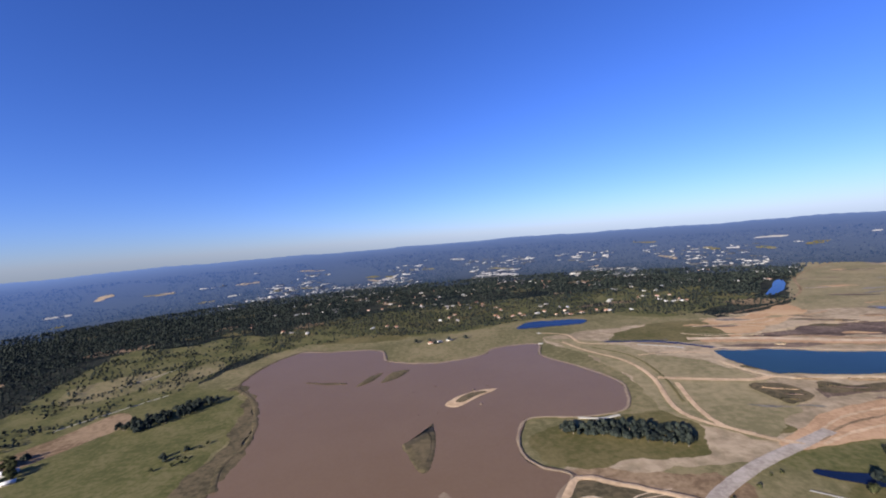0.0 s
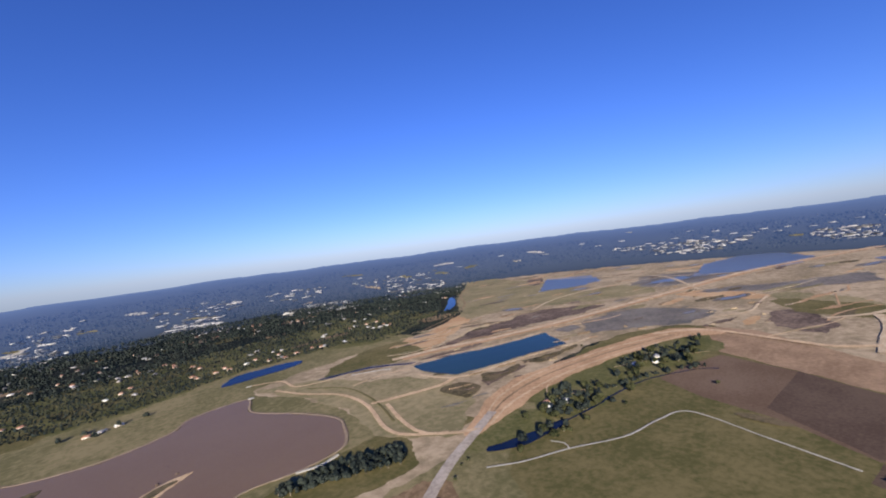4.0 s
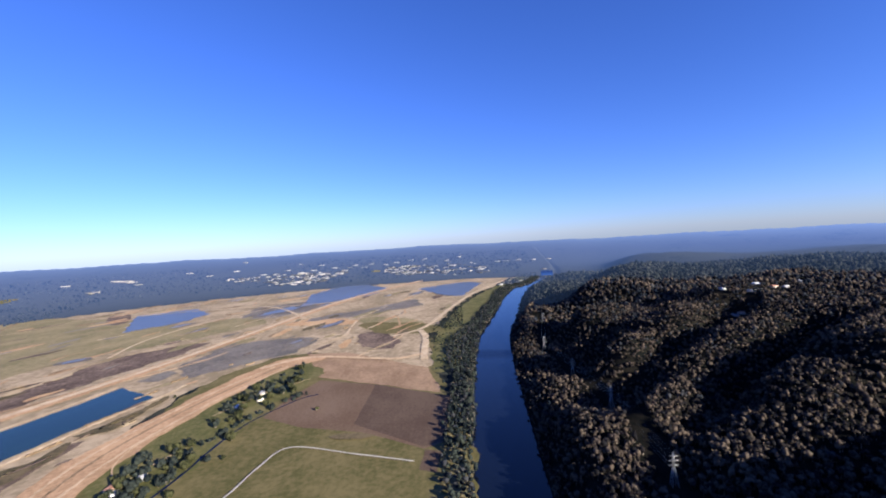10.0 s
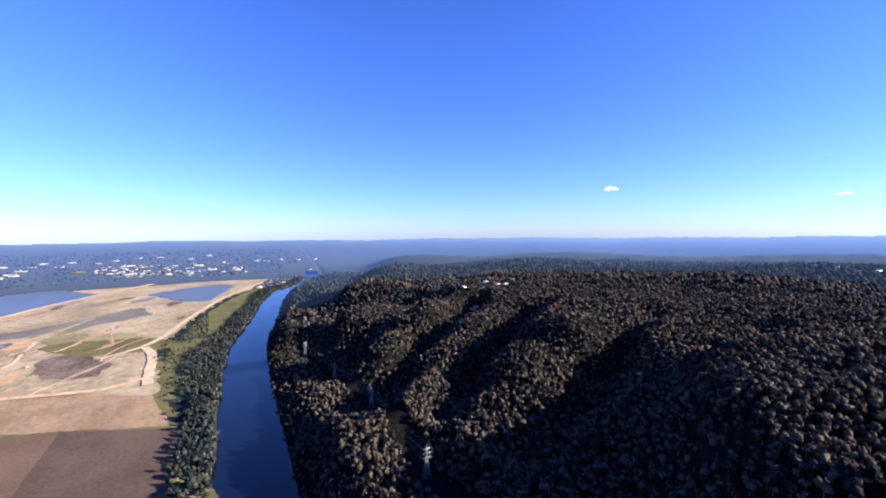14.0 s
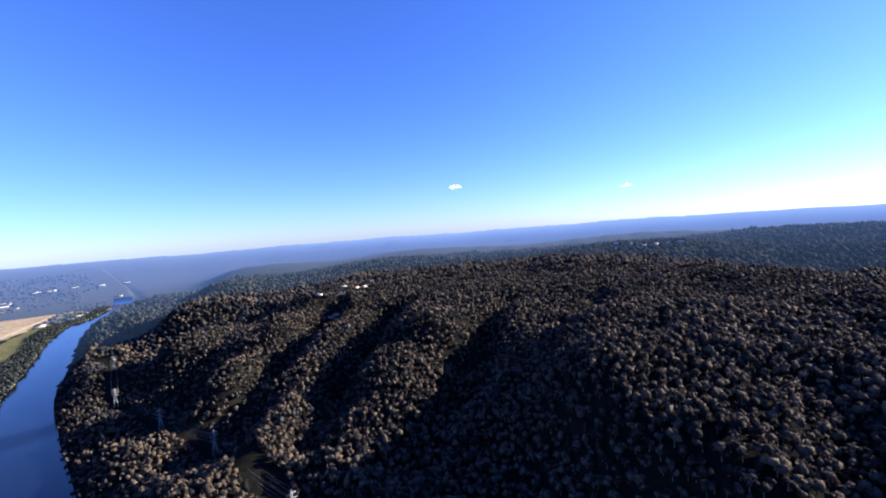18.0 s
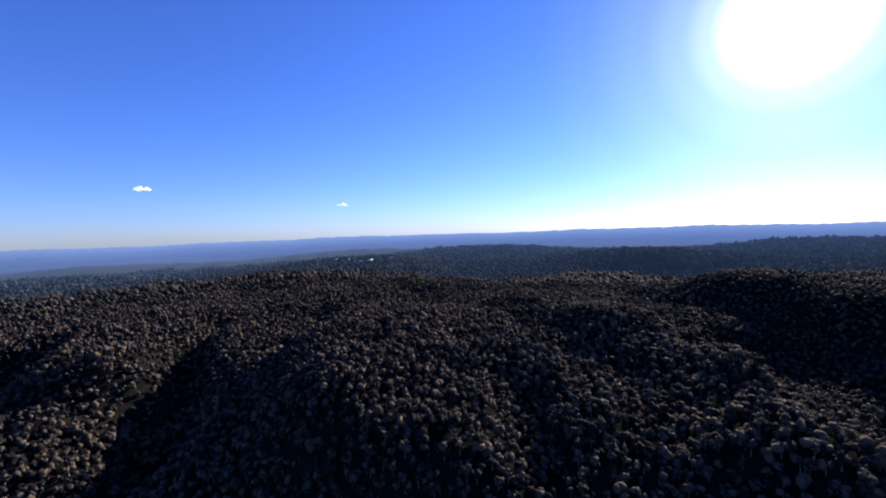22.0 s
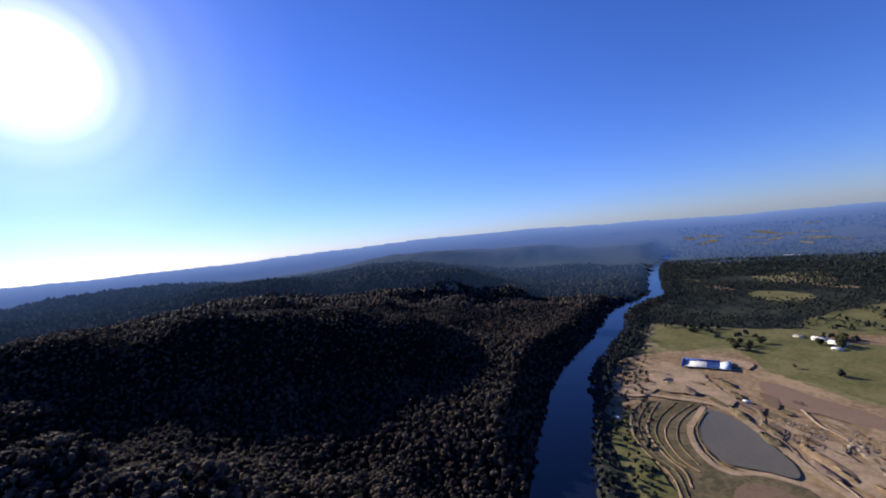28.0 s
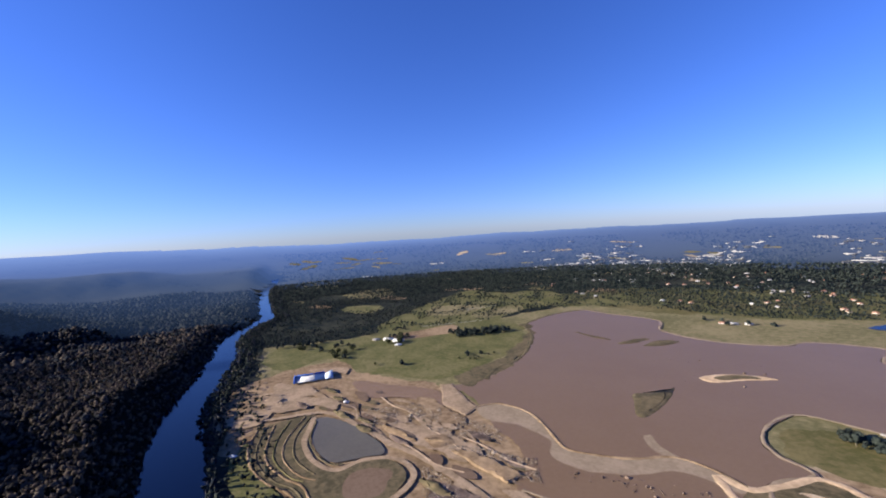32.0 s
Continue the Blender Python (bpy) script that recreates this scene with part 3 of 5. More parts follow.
patch("paddock_land", [(-814, 618), (-734, 693), (-703, 849), (-653, 936), (-667, 1121), (-596, 1337), (-649, 1425), (-829, 1517), (-984, 1400), (-1165, 1390), (-1091, 1086), (-1017, 890), (-941, 711)], M_GRASS, "dry paddocks between rows of trees", rag=4)
for pts, m in (([(-784, 619), (-779, 686), (-726, 833), (-664, 767), (-721, 640)], M_TAN), ([(-812, 761), (-722, 890), (-784, 954), (-900, 863)], M_GRASS), ([(-707, 949), (-782, 984), (-742, 1187), (-668, 1111)], M_PASTURE),
               ([(-908, 893), (-804, 975), (-852, 1132), (-1008, 1020)], M_PASTURE), ([(-797, 1159), (-709, 1228), (-686, 1342), (-814, 1401)], M_GRASS), ([(-1005, 1091), (-862, 1153), (-857, 1351), (-1082, 1323)], M_GRASS)):
    patch("paddock", pts, m, "grazed paddock between rows of trees", rag=2)
for pts in ([(-803, 763), (-748, 842), (-687, 923)], [(-874, 999), (-832, 1079), (-808, 1153)]):
    strip("farm_track", pts, 4, M_PATH, "pale farm track between paddocks", "track", 0.05)
for pts, m in (([(-2560, 1200), (-2387, 1380), (-2067, 1209), (-2133, 1082)], M_PASTURE), ([(-1713, 1036), (-1684, 1256), (-1451, 1146), (-1505, 981)], M_PASTURE), ([(-1356, 826), (-1247, 922), (-1147, 837), (-1225, 761)], M_GRASS)):
    patch("far_field", pts, m, "sunlit green field among the woods", rag=5)
patch("river_verge", [(2289, -54), (2668, -198), (3017, -335), (2983, -451), (2624, -303), (2288, -160)], M_GRASS, "green verge between river trees and road", rag=3)
patch("river_verge", [(1047, 131), (1366, 143), (1576, 116), (1885, 64), (2309, -60), (2288, -150), (1886, -33), (1537, 28), (1320, 60), (1060, 71)], M_GRASS, "green verge between river trees and road", rag=3)
patch("orange_ground", [(715, 1243), (838, 1264), (1143, 1416), (1119, 1325), (1003, 1236), (827, 1130), (730, 1068), (681, 1050)], M_ORANGE, "bare orange earth slope of the quarry")
patch("shale_pit", [(713, 1062), (830, 1085), (936, 1122), (1091, 1106), (1210, 1130), (1324, 1080), (1430, 960), (1420, 915), (1288, 918), (1050, 985), (842, 1030)], M_PURPLE, "dark purple shale pit", sharp=True)
patch("silt_pit", [(1148, 838), (1300, 822), (1394, 789), (1440, 650), (1423, 530), (1248, 545), (1144, 656), (1045, 735)], M_GREY, "grey silt pond drying in the quarry", sharp=True)
patch("silt_pit", [(1431, 415), (1499, 360), (1348, 255), (1235, 256), (1275, 362)], M_PURPLE, "purple grey silt flat", sharp=True)
patch("silt_pit", [(609, 725), (720, 735), (738, 706), (593, 689)], M_PURPLE, "purple shale patch beside the haul road", rag=2, sharp=True)
patch("silt_pit", [(525, 732), (571, 731), (560, 684), (507, 666), (501, 690)], M_GREY, "grey pit with heaps of spoil", rag=2, sharp=True)
patch("silt_pit", [(619, 1006), (713, 993), (834, 974), (832, 954), (681, 952)], M_PURPLE, "purple shale strip beside the teal lake", rag=2, sharp=True)
patch("silt_pit", [(1039, 864), (1120, 844), (1097, 794), (1034, 804)], M_GREY, "grey flat at the end of the teal lake", rag=2, sharp=True)
patch("red_ground", [(1666, 760), (1764, 700), (1714, 490), (1612, 520)], M_ORANGE, "reddish scraped earth")
patch("dry_grass", [(1272, 1424), (1853, 1981), (2043, 1754), (1693, 1205), (1352, 1206)], M_DRY, "dry olive grassland in the quarry")
patch("dry_grass", [(1756, 457), (1667, 249), (1528, 198), (1417, 265), (1595, 430)], M_DRY, "dry olive grassland near the river")
patch("silt_pit", [(1709, 713), (1845, 667), (1952, 499), (2225, 297), (1999, 239), (1811, 468)], M_GREY, "grey silt flat in the quarry", sharp=True)
patch("silt_pit", [(1858, 1053), (2188, 1127), (2340, 886), (2321, 693), (2012, 769), (1831, 915)], M_GREY, "wet grey silt round a shallow lake", sharp=True)
patch("dry_grass", [(398, 760), (443, 769), (461, 647), (468, 584), (379, 633)], M_OLIVE, "olive grass between quarry roads")
patch("dry_grass", [(531, 1234), (708, 1253), (668, 1057), (474, 1080), (393, 1118)], M_OLIVE, "olive grass slope beside the quarry")
patch("dry_grass", [(1769, 2200), (2160, 2500), (2063, 1997), (1654, 1308), (1877, 1101), (1742, 873), (1452, 1051), (1254, 1263), (1065, 1303), (1218, 1546)], M_DRY, "dry olive grassland in the upper quarry")
patch("dry_grass", [(1632, 440), (1581, 202), (1444, 122), (1427, 256), (1476, 368)], M_OLIVE, "olive grass flat near the river")
patch("dry_grass", [(240, 1175), (300, 1010), (325, 900), (338, 800), (322, 700), (395, 585), (470, 615), (540, 690), (552, 800), (530, 890), (430, 1000), (395, 1085)], M_DRY, "olive tan grass between the quarry tracks")
patch("dark_pit", [(2093, 1863), (2158, 1808), (1918, 1618), (1862, 1663)], M_PURPLE, "dark square pit in the quarry", rag=1)



def quarry_clutter():
    """Stained patches, wheel tracks and spoil heaps, drawn out along the haul roads."""
    r = random.Random(21)
    made = 0
    while made < 130:
        x, y = r.uniform(420, 2650), r.uniform(60, 2100)
        if not inside_of(np.array([x]), np.array([y]), OPEN)[0]:
            continue
        made += 1
        a = math.atan2(-0.30, 1) + r.gauss(0, 0.22)
        w, d = r.uniform(14, 75) * (0.6 + x / 2200), r.uniform(3, 15) * (0.6 + x / 2200)
        pts = [(x + w * u * math.cos(a) - d * v * math.sin(a), y + w * u * math.sin(a) + d * v * math.cos(a)) for u, v in ((-1, r.uniform(-0.3, 0.3)), (-0.4, 1), (0.5, r.uniform(0.5, 1)), (1, r.uniform(-0.3, 0.3)), (0.4, -1), (-0.6, -0.8))]
        m, label = r.choice(((M_TAN, "tan scraped earth"), (M_DRY, "dry regrown grass in the quarry"), (M_PURPLE, "dark shale stain on the quarry floor"), (M_GREY, "grey silt stain on the quarry floor"),
                             (M_PINK, "pale bare earth in the quarry"), (M_DRY, "dry regrown grass in the quarry"), (M_ORANGE, "orange scraped earth in the quarry"), (M_GREY, "grey silt flat in the quarry"), (M_PURPLE, "purple shale flat in the quarry"), (M_SCRUB, "weedy brown ground in the quarry")))
        patch("quarry_stain", pts, m, label, rag=3.5)
        if made % 3 == 0:
            strip("wheel_track", [(x - w * 1.5 * math.cos(a), y - w * 1.5 * math.sin(a)), (x - 0.4 * w * math.cos(a), y - w * 0.4 * math.sin(a) + r.uniform(-20, 20)), (x + w * math.cos(a), y + w * math.sin(a)), (x + w * 2 * math.cos(a), y + 2 * w * math.sin(a) + r.uniform(-30, 30))],
                  r.uniform(4, 7), r.choice((M_ROAD, M_SAND, M_PINK)), "pale wheel track across the quarry", "track")
    pools = 0
    while pools < 18:
        x, y = r.uniform(1250, 2750), r.uniform(150, 1500)
        if not inside_of(np.array([x]), np.array([y]), OPEN)[0]:
            continue
        pools += 1
        w, d = r.uniform(18, 60), r.uniform(6, 18)
        patch("silt_edge", [(x - w * 1.4, y + 0.5 * w), (x - w * 0.3, y + d * 2.2), (x + w * 1.4, y - 0.4 * w), (x + w * 0.3, y - d * 2.2)], M_GREY, "wet grey silt round a shallow pool", rag=5)
        patch("shallow_pool", [(x - w, y + 0.35 * w), (x - w * 0.2, y + d), (x + w, y - 0.3 * w), (x + w * 0.2, y - d)], M_BLUE, "shallow pool of still blue water", "pool", rag=3)
    for k in range(40):
        x, y = r.uniform(600, 1900), r.uniform(300, 1150)
        if not inside_of(np.array([x]), np.array([y]), OPEN)[0] or (600 < x < 1030 and 740 < y < 970):
            continue
        w, d = r.uniform(6, 18), r.uniform(3, 7)
        mesa("spoil_heap", [(x - w, y + 0.4 * w), (x - w * 0.2, y + d), (x + w, y - 0.2 * w), (x + 0.2 * w, y - d)], r.uniform(0.8, 2.2), r.choice((M_TAN, M_QUARRY, M_PURPLE)), "long heap of bare spoil in the quarry", slope=2.5, rag=3.5)


quarry_clutter()
# water
patch("lake", LAKE, M_LAKE, "large lake of still muddy brown water", "lake", 3.0)
patch("mud_bank", [(-545, 931), (-482, 885), (-446, 789), (-409, 679), (-401, 594), (-410, 510), (-353, 489), (-347, 561), (-363, 646), (-403, 759), (-457, 864), (-511, 945)], M_SCRUB, "brown mud bank between meadow and lake", "bank")
strip("lake_shore", LAKE[2:26], 5, M_SILT, "pale earth shore round the brown lake", "shore", 0.5, False, 0.5)
strip("lake_shore", LAKE[31:] + LAKE[:4], 10, M_SCRUB, "dark muddy shore below the meadow", "shore", 0.5, False, 0.5)
patch("lagoon", [(-550, 358), (-533, 380), (-465, 408), (-373, 434), (-328, 396), (-400, 377), (-474, 338)], M_PIT, "shallow brown lagoon in the quarry", "lagoon", 2.0)
CREST = [(-280, 425), (-262, 455), (-225, 464), (-190, 457), (-150, 432), (-124, 413), (-99, 402), (-58, 417), (-27, 435), (-2, 462), (25, 468), (52, 462), (80, 450)]
patch("sand_flat", CREST + [(76, 435), (45, 442), (14, 435), (-17, 399), (-40, 385), (-73, 373), (-110, 374), (-131, 405), (-165, 415), (-192, 419), (-238, 401)], M_SILT, "pale wet sand flat across the brown lake", "sandbank", 1.2)
strip("dyke", CREST, 4.5, M_TAN, "low earth dyke along a sand flat", "dyke", 0.9, rag=0.5)
patch("sand_hook", [(-41, 495), (-35, 502), (-18, 480), (15, 467), (-5, 460), (-28, 471)], M_SILT, "small hook of wet sand in the lake", "sandbank", 1.0)
mesa("sand_spit", [(-400, 459), (-385, 476), (-310, 437), (-279, 428), (-273, 392), (-329, 397)], 0.5, M_TRACK, "pale sand spit between lake and quarry", "sandbank", 3, sharp=True, rag=4)
for pts, m in (([(-59, 690), (-50, 620), (-56, 551), (-72, 549), (-92, 595), (-104, 624), (-76, 652)], M_OLIVE), ([(-41, 761), (-17, 798), (23, 822), (65, 824), (21, 786), (-15, 749)], M_SAND),
               ([(-241, 891), (-222, 950), (-194, 971), (-210, 914)], M_OLIVE), ([(-187, 903), (-172, 970), (-131, 980), (-150, 930)], M_OLIVE), ([(-369, 937), (-314, 926), (-265, 914), (-309, 913)], M_OLIVE)):
    mesa("island", pts, 0.7, M_ROAD if m == M_SAND else M_SCRUB, "low mud island in the brown lake", "island", 3, rag=2)
    cx_, cy_ = sum(p[0] for p in pts) / len(pts), sum(p[1] for p in pts) / len(pts)
    patch("island_grass", [(cx_ + (a - cx_) * 0.6, cy_ + (b - cy_) * 0.6) for a, b in pts], M_SCRUB, "olive weeds on a mud island", "grass", 1.5, LAYER[0] + 1.25)
patch("pond", [(179, 1312), (200, 1360), (240, 1393), (318, 1394), (380, 1385), (417, 1360), (383, 1322), (266, 1308)], M_POND, "deep blue pond", "pond", 1.5)
patch("quarry_lake", [(581, 964), (701, 945), (815, 895), (995, 858), (951, 777), (925, 730), (836, 753), (720, 775), (601, 803), (567, 900)], M_TEAL, "long teal quarry lake", "lake", 1.5, sharp=True)
strip("lake_bank", [(548, 895), (588, 790), (715, 762), (834, 741), (930, 716), (1000, 710)], 9, M_SAND, "pale bank along the teal lake", "bank", 0.4, rag=0.7)
strip("lake_bank", [(565, 985), (700, 960), (817, 911), (1000, 874)], 8, M_SAND, "pale bank along the teal lake", "bank", 0.3, rag=0.7)
patch("canal", [(387, 1103), (512, 1070), (608, 980), (601, 972), (505, 1059), (384, 1093)], M_POND, "thin dark canal beside the quarry", "canal", 0.8)
strip("white_bank", [(445, 1053), (491, 1031), (534, 1002)], 10, M_PATH, "long white gravel heap beside the canal", "bank", 0.6, rag=0.4)
patch("creek", [(405, 495), (427, 478), (470, 462), (546, 458), (558, 468), (493, 481), (436, 497), (414, 504)], M_POND, "narrow dark blue creek", "creek", 1.0)
strip("ditch", [(552, 463), (634, 456), (681, 457), (781, 445), (878, 396), (905, 362)], 3.5, M_POND, "narrow dark ditch along the grove", "ditch", 0.05)
patch("quarry_lake", [(1668, 1426), (2077, 1706), (2240, 1498), (2040, 1303), (1827, 1309)], M_BLUE, "wide blue quarry lake", "lake", sharp=True)
patch("quarry_lake", [(1900, 1000), (2057, 977), (2150, 930), (2110, 870), (1990, 905)], M_BLUE, "shallow blue quarry lake", "lake", sharp=True)
patch("quarry_lake", [(2120, 890), (2275, 907), (2600, 1000), (2979, 939), (3112, 785), (2781, 540), (2501, 567), (2328, 689)], M_BLUE, "blue quarry lake", "lake", sharp=True)
patch("quarry_lake", [(2651, 329), (2797, 178), (2921, 9), (2811, -90), (2512, -13), (2233, 49), (2308, 158)], M_BLUE, "blue quarry lake by the river", "lake", sharp=True)
patch("quarry_lake", [(2440, 2560), (2600, 2560), (2740, 2440), (2525, 2290), (2250, 2210)], M_BLUE, "narrow blue quarry lake", "lake", sharp=True)
patch("pond", [(1149, 1567), (1262, 1690), (1400, 1850), (1436, 1850), (1300, 1668), (1182, 1560)], M_POND, "narrow blue pond by the quarry edge", "pond", 1.0)
patch("settling_pond", [(-457, 232), (-437, 253), (-387, 258), (-350, 259), (-304, 254), (-285, 241), (-300, 219), (-318, 185), (-367, 185), (-402, 199)], M_SLURRY, "grey settling pond in the quarry", "pond", 1.0)

# roads and banks
strip("main_road", [(209, 397), (263, 457), (345, 512), (435, 555), (506, 588)], 17, M_GREYROAD, "pale grey earth haul road", rise=0.2, rag=0.05)
HAUL = [(440, 545), (537, 560), (655, 578), (810, 570), (945, 547), (1080, 512), (1160, 440), (1200, 470), (1165, 560), (1040, 608), (872, 640), (762, 655), (661, 666), (568, 648), (428, 570)]
patch("haul_road", HAUL, M_PINK, "very wide scraped earth haul road", rag=2)
for off in (-22, 3, 24):
    strip("wheel_track", [(470, 562 + off * 0.3), (557, 604 + off * 0.8), (690, 622 + off), (850, 604 + off), (1000, 565 + off), (1110, 528 + off * 0.8)], 5, M_ROAD if off != 3 else M_TAN, "worn wheel track along the wide haul road", "track", 0.08, rag=0.5)
strip("haul_road", [(1100, 580), (1170, 520), (1185, 440), (1150, 300), (1140, 230), (1175, 165)], 16, M_ROAD, "pale earth haul road round the fields", rise=0.2)
strip("haul_road", [(1120, 160), (1202, 166), (1361, 175), (1461, 202)], 20, M_SAND, "pale earth ramp by the river", rise=0.2)
strip("haul_bed", [(600, 1056), (734, 1024), (901, 960), (1216, 882), (1627, 810), (2328, 680), (3160, 350)], 46, M_PINK, "scraped pinkish bed of the straight haul road", rise=0.1, rag=0.25)
strip("haul_road", [(580, 1072), (734, 1034), (901, 968), (1216, 889), (1627, 818), (2328, 688), (3188, 344)], 22, M_SAND, "straight pale earth haul road", rise=0.2)
strip("haul_road", [(1080, 904), (1216, 868), (1627, 796), (2328, 664)], 9, M_PINK, "second lane of the straight haul road", rise=0.2)
strip("scarp", [(713, 1072), (830, 1095), (936, 1132), (1091, 1114), (1210, 1140), (1324, 1090), (1440, 965)], 13, M_QUARRY, "ragged earth scarp over the shale pit", "bank", 0.9, rag=0.8)
strip("river_road", [(1393, 284), (1465, 213), (1581, 168), (1898, 101), (2306, -6), (2670, -150), (3018, -293)], 16, M_SAND, "pale road along the river")
strip("gravel_path", [(375, 466), (419, 437), (484, 409), (562, 367), (635, 355), (689, 330), (663, 224), (638, 134)], 2.8, M_PATH, "thin pale gravel path across the paddock", "path")
strip("gravel_path", [(485, 443), (492, 424), (484, 409)], 2.5, M_PATH, "short pale path to the creek", "path")
strip("quarry_track", [(447, 558), (416, 578), (380, 621), (380, 687), (404, 793)], 9, M_ROAD, "curving pale quarry track")
strip("quarry_track", [(272, 1126), (309, 1034), (365, 939), (375, 830), (346, 694), (361, 637), (407, 591)], 9, M_ROAD, "curving pale quarry track")
strip("quarry_track", [(332, 1058), (393, 968), (398, 840), (371, 709)], 5, M_OLIVE, "grassy bank beside a quarry track", "bank")
strip("quarry_track", [(384, 825), (424, 811), (528, 784), (589, 794)], 13, M_ROAD, "pale quarry track to the teal lake")
strip("quarry_track", [(234, 1238), (305, 1195), (317, 1107), (393, 1070)], 8, M_ROAD, "pale track past the outlet")
strip("edge_track", [(829, 1301), (1079, 1413), (1290, 1583), (1563, 1935), (2048, 2299)], 9, M_TAN, "track along the quarry edge")
strip("quarry_track", [(2077, 1682), (2184, 1287), (2153, 1027), (1788, 722)], 14, M_SAND, "pale causeway between quarry lakes")
strip("quarry_track", [(2153, 1027), (2228, 763), (2289, 636)], 14, M_SAND, "pale causeway between quarry lakes")
strip("quarry_track", [(1271, 1139), (1502, 1200), (1793, 1169), (2153, 1027)], 10, M_SAND, "pale track across the quarry")
strip("quarry_track", [(1323, 521), (1426, 459), (1571, 469), (1682, 476)], 8, M_SAND, "pale track across the quarry")
patch("works_yard", [(76, 437), (117, 483), (136, 508), (184, 492), (256, 451), (253, 414), (210, 394), (148, 389), (99, 403)], M_SCRUB, "dark churned yard of a quarry works", rag=2)
strip("works_bund", [(51, 452), (83, 449), (107, 477), (134, 514), (181, 497), (255, 454), (251, 418), (210, 392), (148, 387), (97, 401)], 10, M_ROAD, "pale earth bund round the works yard", "bank", 0.5, closed=True, rag=0.3)
for k, (x, y, w, d, m) in enumerate(((132, 471, 16, 5, M_SAND), (173, 427, 20, 6, M_TAN), (116, 435, 12, 5, M_PINK), (205, 458, 16, 5, M_ROAD), (158, 409, 22, 4, M_SAND), (194, 412, 10, 5, M_PURPLE))):
    patch("yard_stain", [(x - w, y - d * 0.3), (x - w * 0.3, y + d), (x + w, y + d * 0.4), (x + w * 0.4, y - d)], m, "pale scraped earth in the works yard", rag=2)
for k in range(5):
    strip("yard_track", [(135 + 6 * k, 425 + 4 * k), (165 + 5 * k, 440 + 8 * k), (200 + 8 * k, 447 + 9 * k)], 1.8, M_SAND, "pale wheel rut in the works yard", "track", 0.05)
for pts in ([(528, 767), (581, 750), (572, 697), (523, 673), (513, 721)], [(637, 756), (675, 733), (728, 725), (677, 699), (612, 710)], [(749, 743), (820, 714), (927, 706), (895, 692), (785, 687)]):
    patch("weedy_ground", pts, M_SCRUB, "weedy brown ground with heaps of spoil", rag=3)
for x, y, w, d, m in ((543, 739, 18, 6, M_TAN), (556, 708, 16, 5, M_PURPLE), (535, 691, 14, 5, M_SCRUB), (567, 729, 12, 5, M_SAND), (661, 720, 28, 6, M_PURPLE), (635, 732, 16, 5, M_SCRUB), (811, 707, 34, 5, M_SCRUB), (751, 720, 16, 5, M_PURPLE),
                      (887, 699, 20, 4, M_SCRUB), (713, 748, 26, 4, M_SAND), (824, 752, 30, 5, M_SAND), (944, 758, 28, 4, M_SAND), (632, 769, 22, 4, M_SAND), (1041, 751, 24, 5, M_TAN)):
    mesa("spoil_heap", [(x - w, y + 0.3 * w), (x - w * 0.2, y + d), (x + w, y - 0.25 * w), (x + 0.2 * w, y - d)], 0.9, M_TAN if m is M_SAND else m, "long ragged heap of spoil beside the haul road", slope=2.0, rag=3)
patch("dark_verge", [(713, 279), (729, 263), (722, 210), (711, 215)], M_SCRUB, "dark reeds along the paddock edge", rag=2)
for pts in ([(611, 544), (650, 579), (707, 594), (778, 581), (844, 568)], [(596, 527), (637, 524), (691, 507)], [(815, 532), (871, 508), (927, 483), (1005, 414)]):
    strip("farm_track", pts, 2.2, M_ROAD, "pale gravel farm track", "track", 0.04)
strip("lake_track", [(85, 395), (157, 384), (218, 403)], 13, M_ROAD, "pale earth track beside the lake")
patch("green_strip", [(-446, 99), (-437, 110), (-378, 104), (-299, 111), (-225, 106), (-229, 74), (-318, 71), (-392, 80)], M_GRASS, "green strip between the river and the quarry", "grass", rag=1.0)
patch("terrace_ground", [(-496, 157), (-450, 124), (-397, 109), (-342, 108), (-294, 116), (-225, 106), (-173, 125), (-165, 168), (-200, 196), (-218, 227), (-241, 239), (-268, 235), (-291, 207), (-299, 179), (-319, 173), (-355, 172), (-403, 187), (-461, 233), (-483, 225)], M_SCRUB, "olive brown terraced ground", rag=1.0)
for k, pts in enumerate(([(-494, 154), (-450, 125), (-397, 109), (-342, 108), (-294, 118), (-229, 106)], [(-492, 167), (-446, 136), (-396, 117), (-339, 116), (-299, 126), (-247, 117)], [(-490, 179), (-444, 149), (-394, 128), (-337, 127), (-304, 135), (-271, 129)],
                         [(-484, 202), (-436, 160), (-387, 136), (-332, 133), (-309, 140)], [(-478, 224), (-427, 170), (-379, 145), (-326, 142), (-300, 151)], [(-469, 229), (-424, 183), (-367, 156), (-313, 156)])):
    strip("terrace", pts, 3.4 if k in (0, 2) else 2.0, (M_TAN, M_SCRUB, M_TAN, M_OLIVE, M_TAN, M_SCRUB)[k], "curved earth terrace of the quarry", "terrace", 0.9, rag=0.5)
patch("mound", [(-303, 140), (-290, 173), (-276, 212), (-253, 233), (-231, 230), (-220, 217), (-209, 192), (-236, 155), (-262, 127)], M_SCRUB, "weedy ground inside the loop road", rag=1.5)
patch("mound", [(-283, 192), (-261, 218), (-242, 222), (-227, 205), (-220, 185), (-240, 163), (-268, 167)], M_BROWN, "brown damp soil inside the loop road", rag=3)
strip("loop_road", [(-466, 233), (-424, 202), (-401, 185), (-354, 171), (-316, 172), (-297, 182), (-293, 214), (-268, 241), (-237, 246), (-213, 234), (-202, 209), (-199, 184), (-186, 166), (-166, 157)], 8, M_TRACK, "pale curving quarry loop road", rise=0.08)
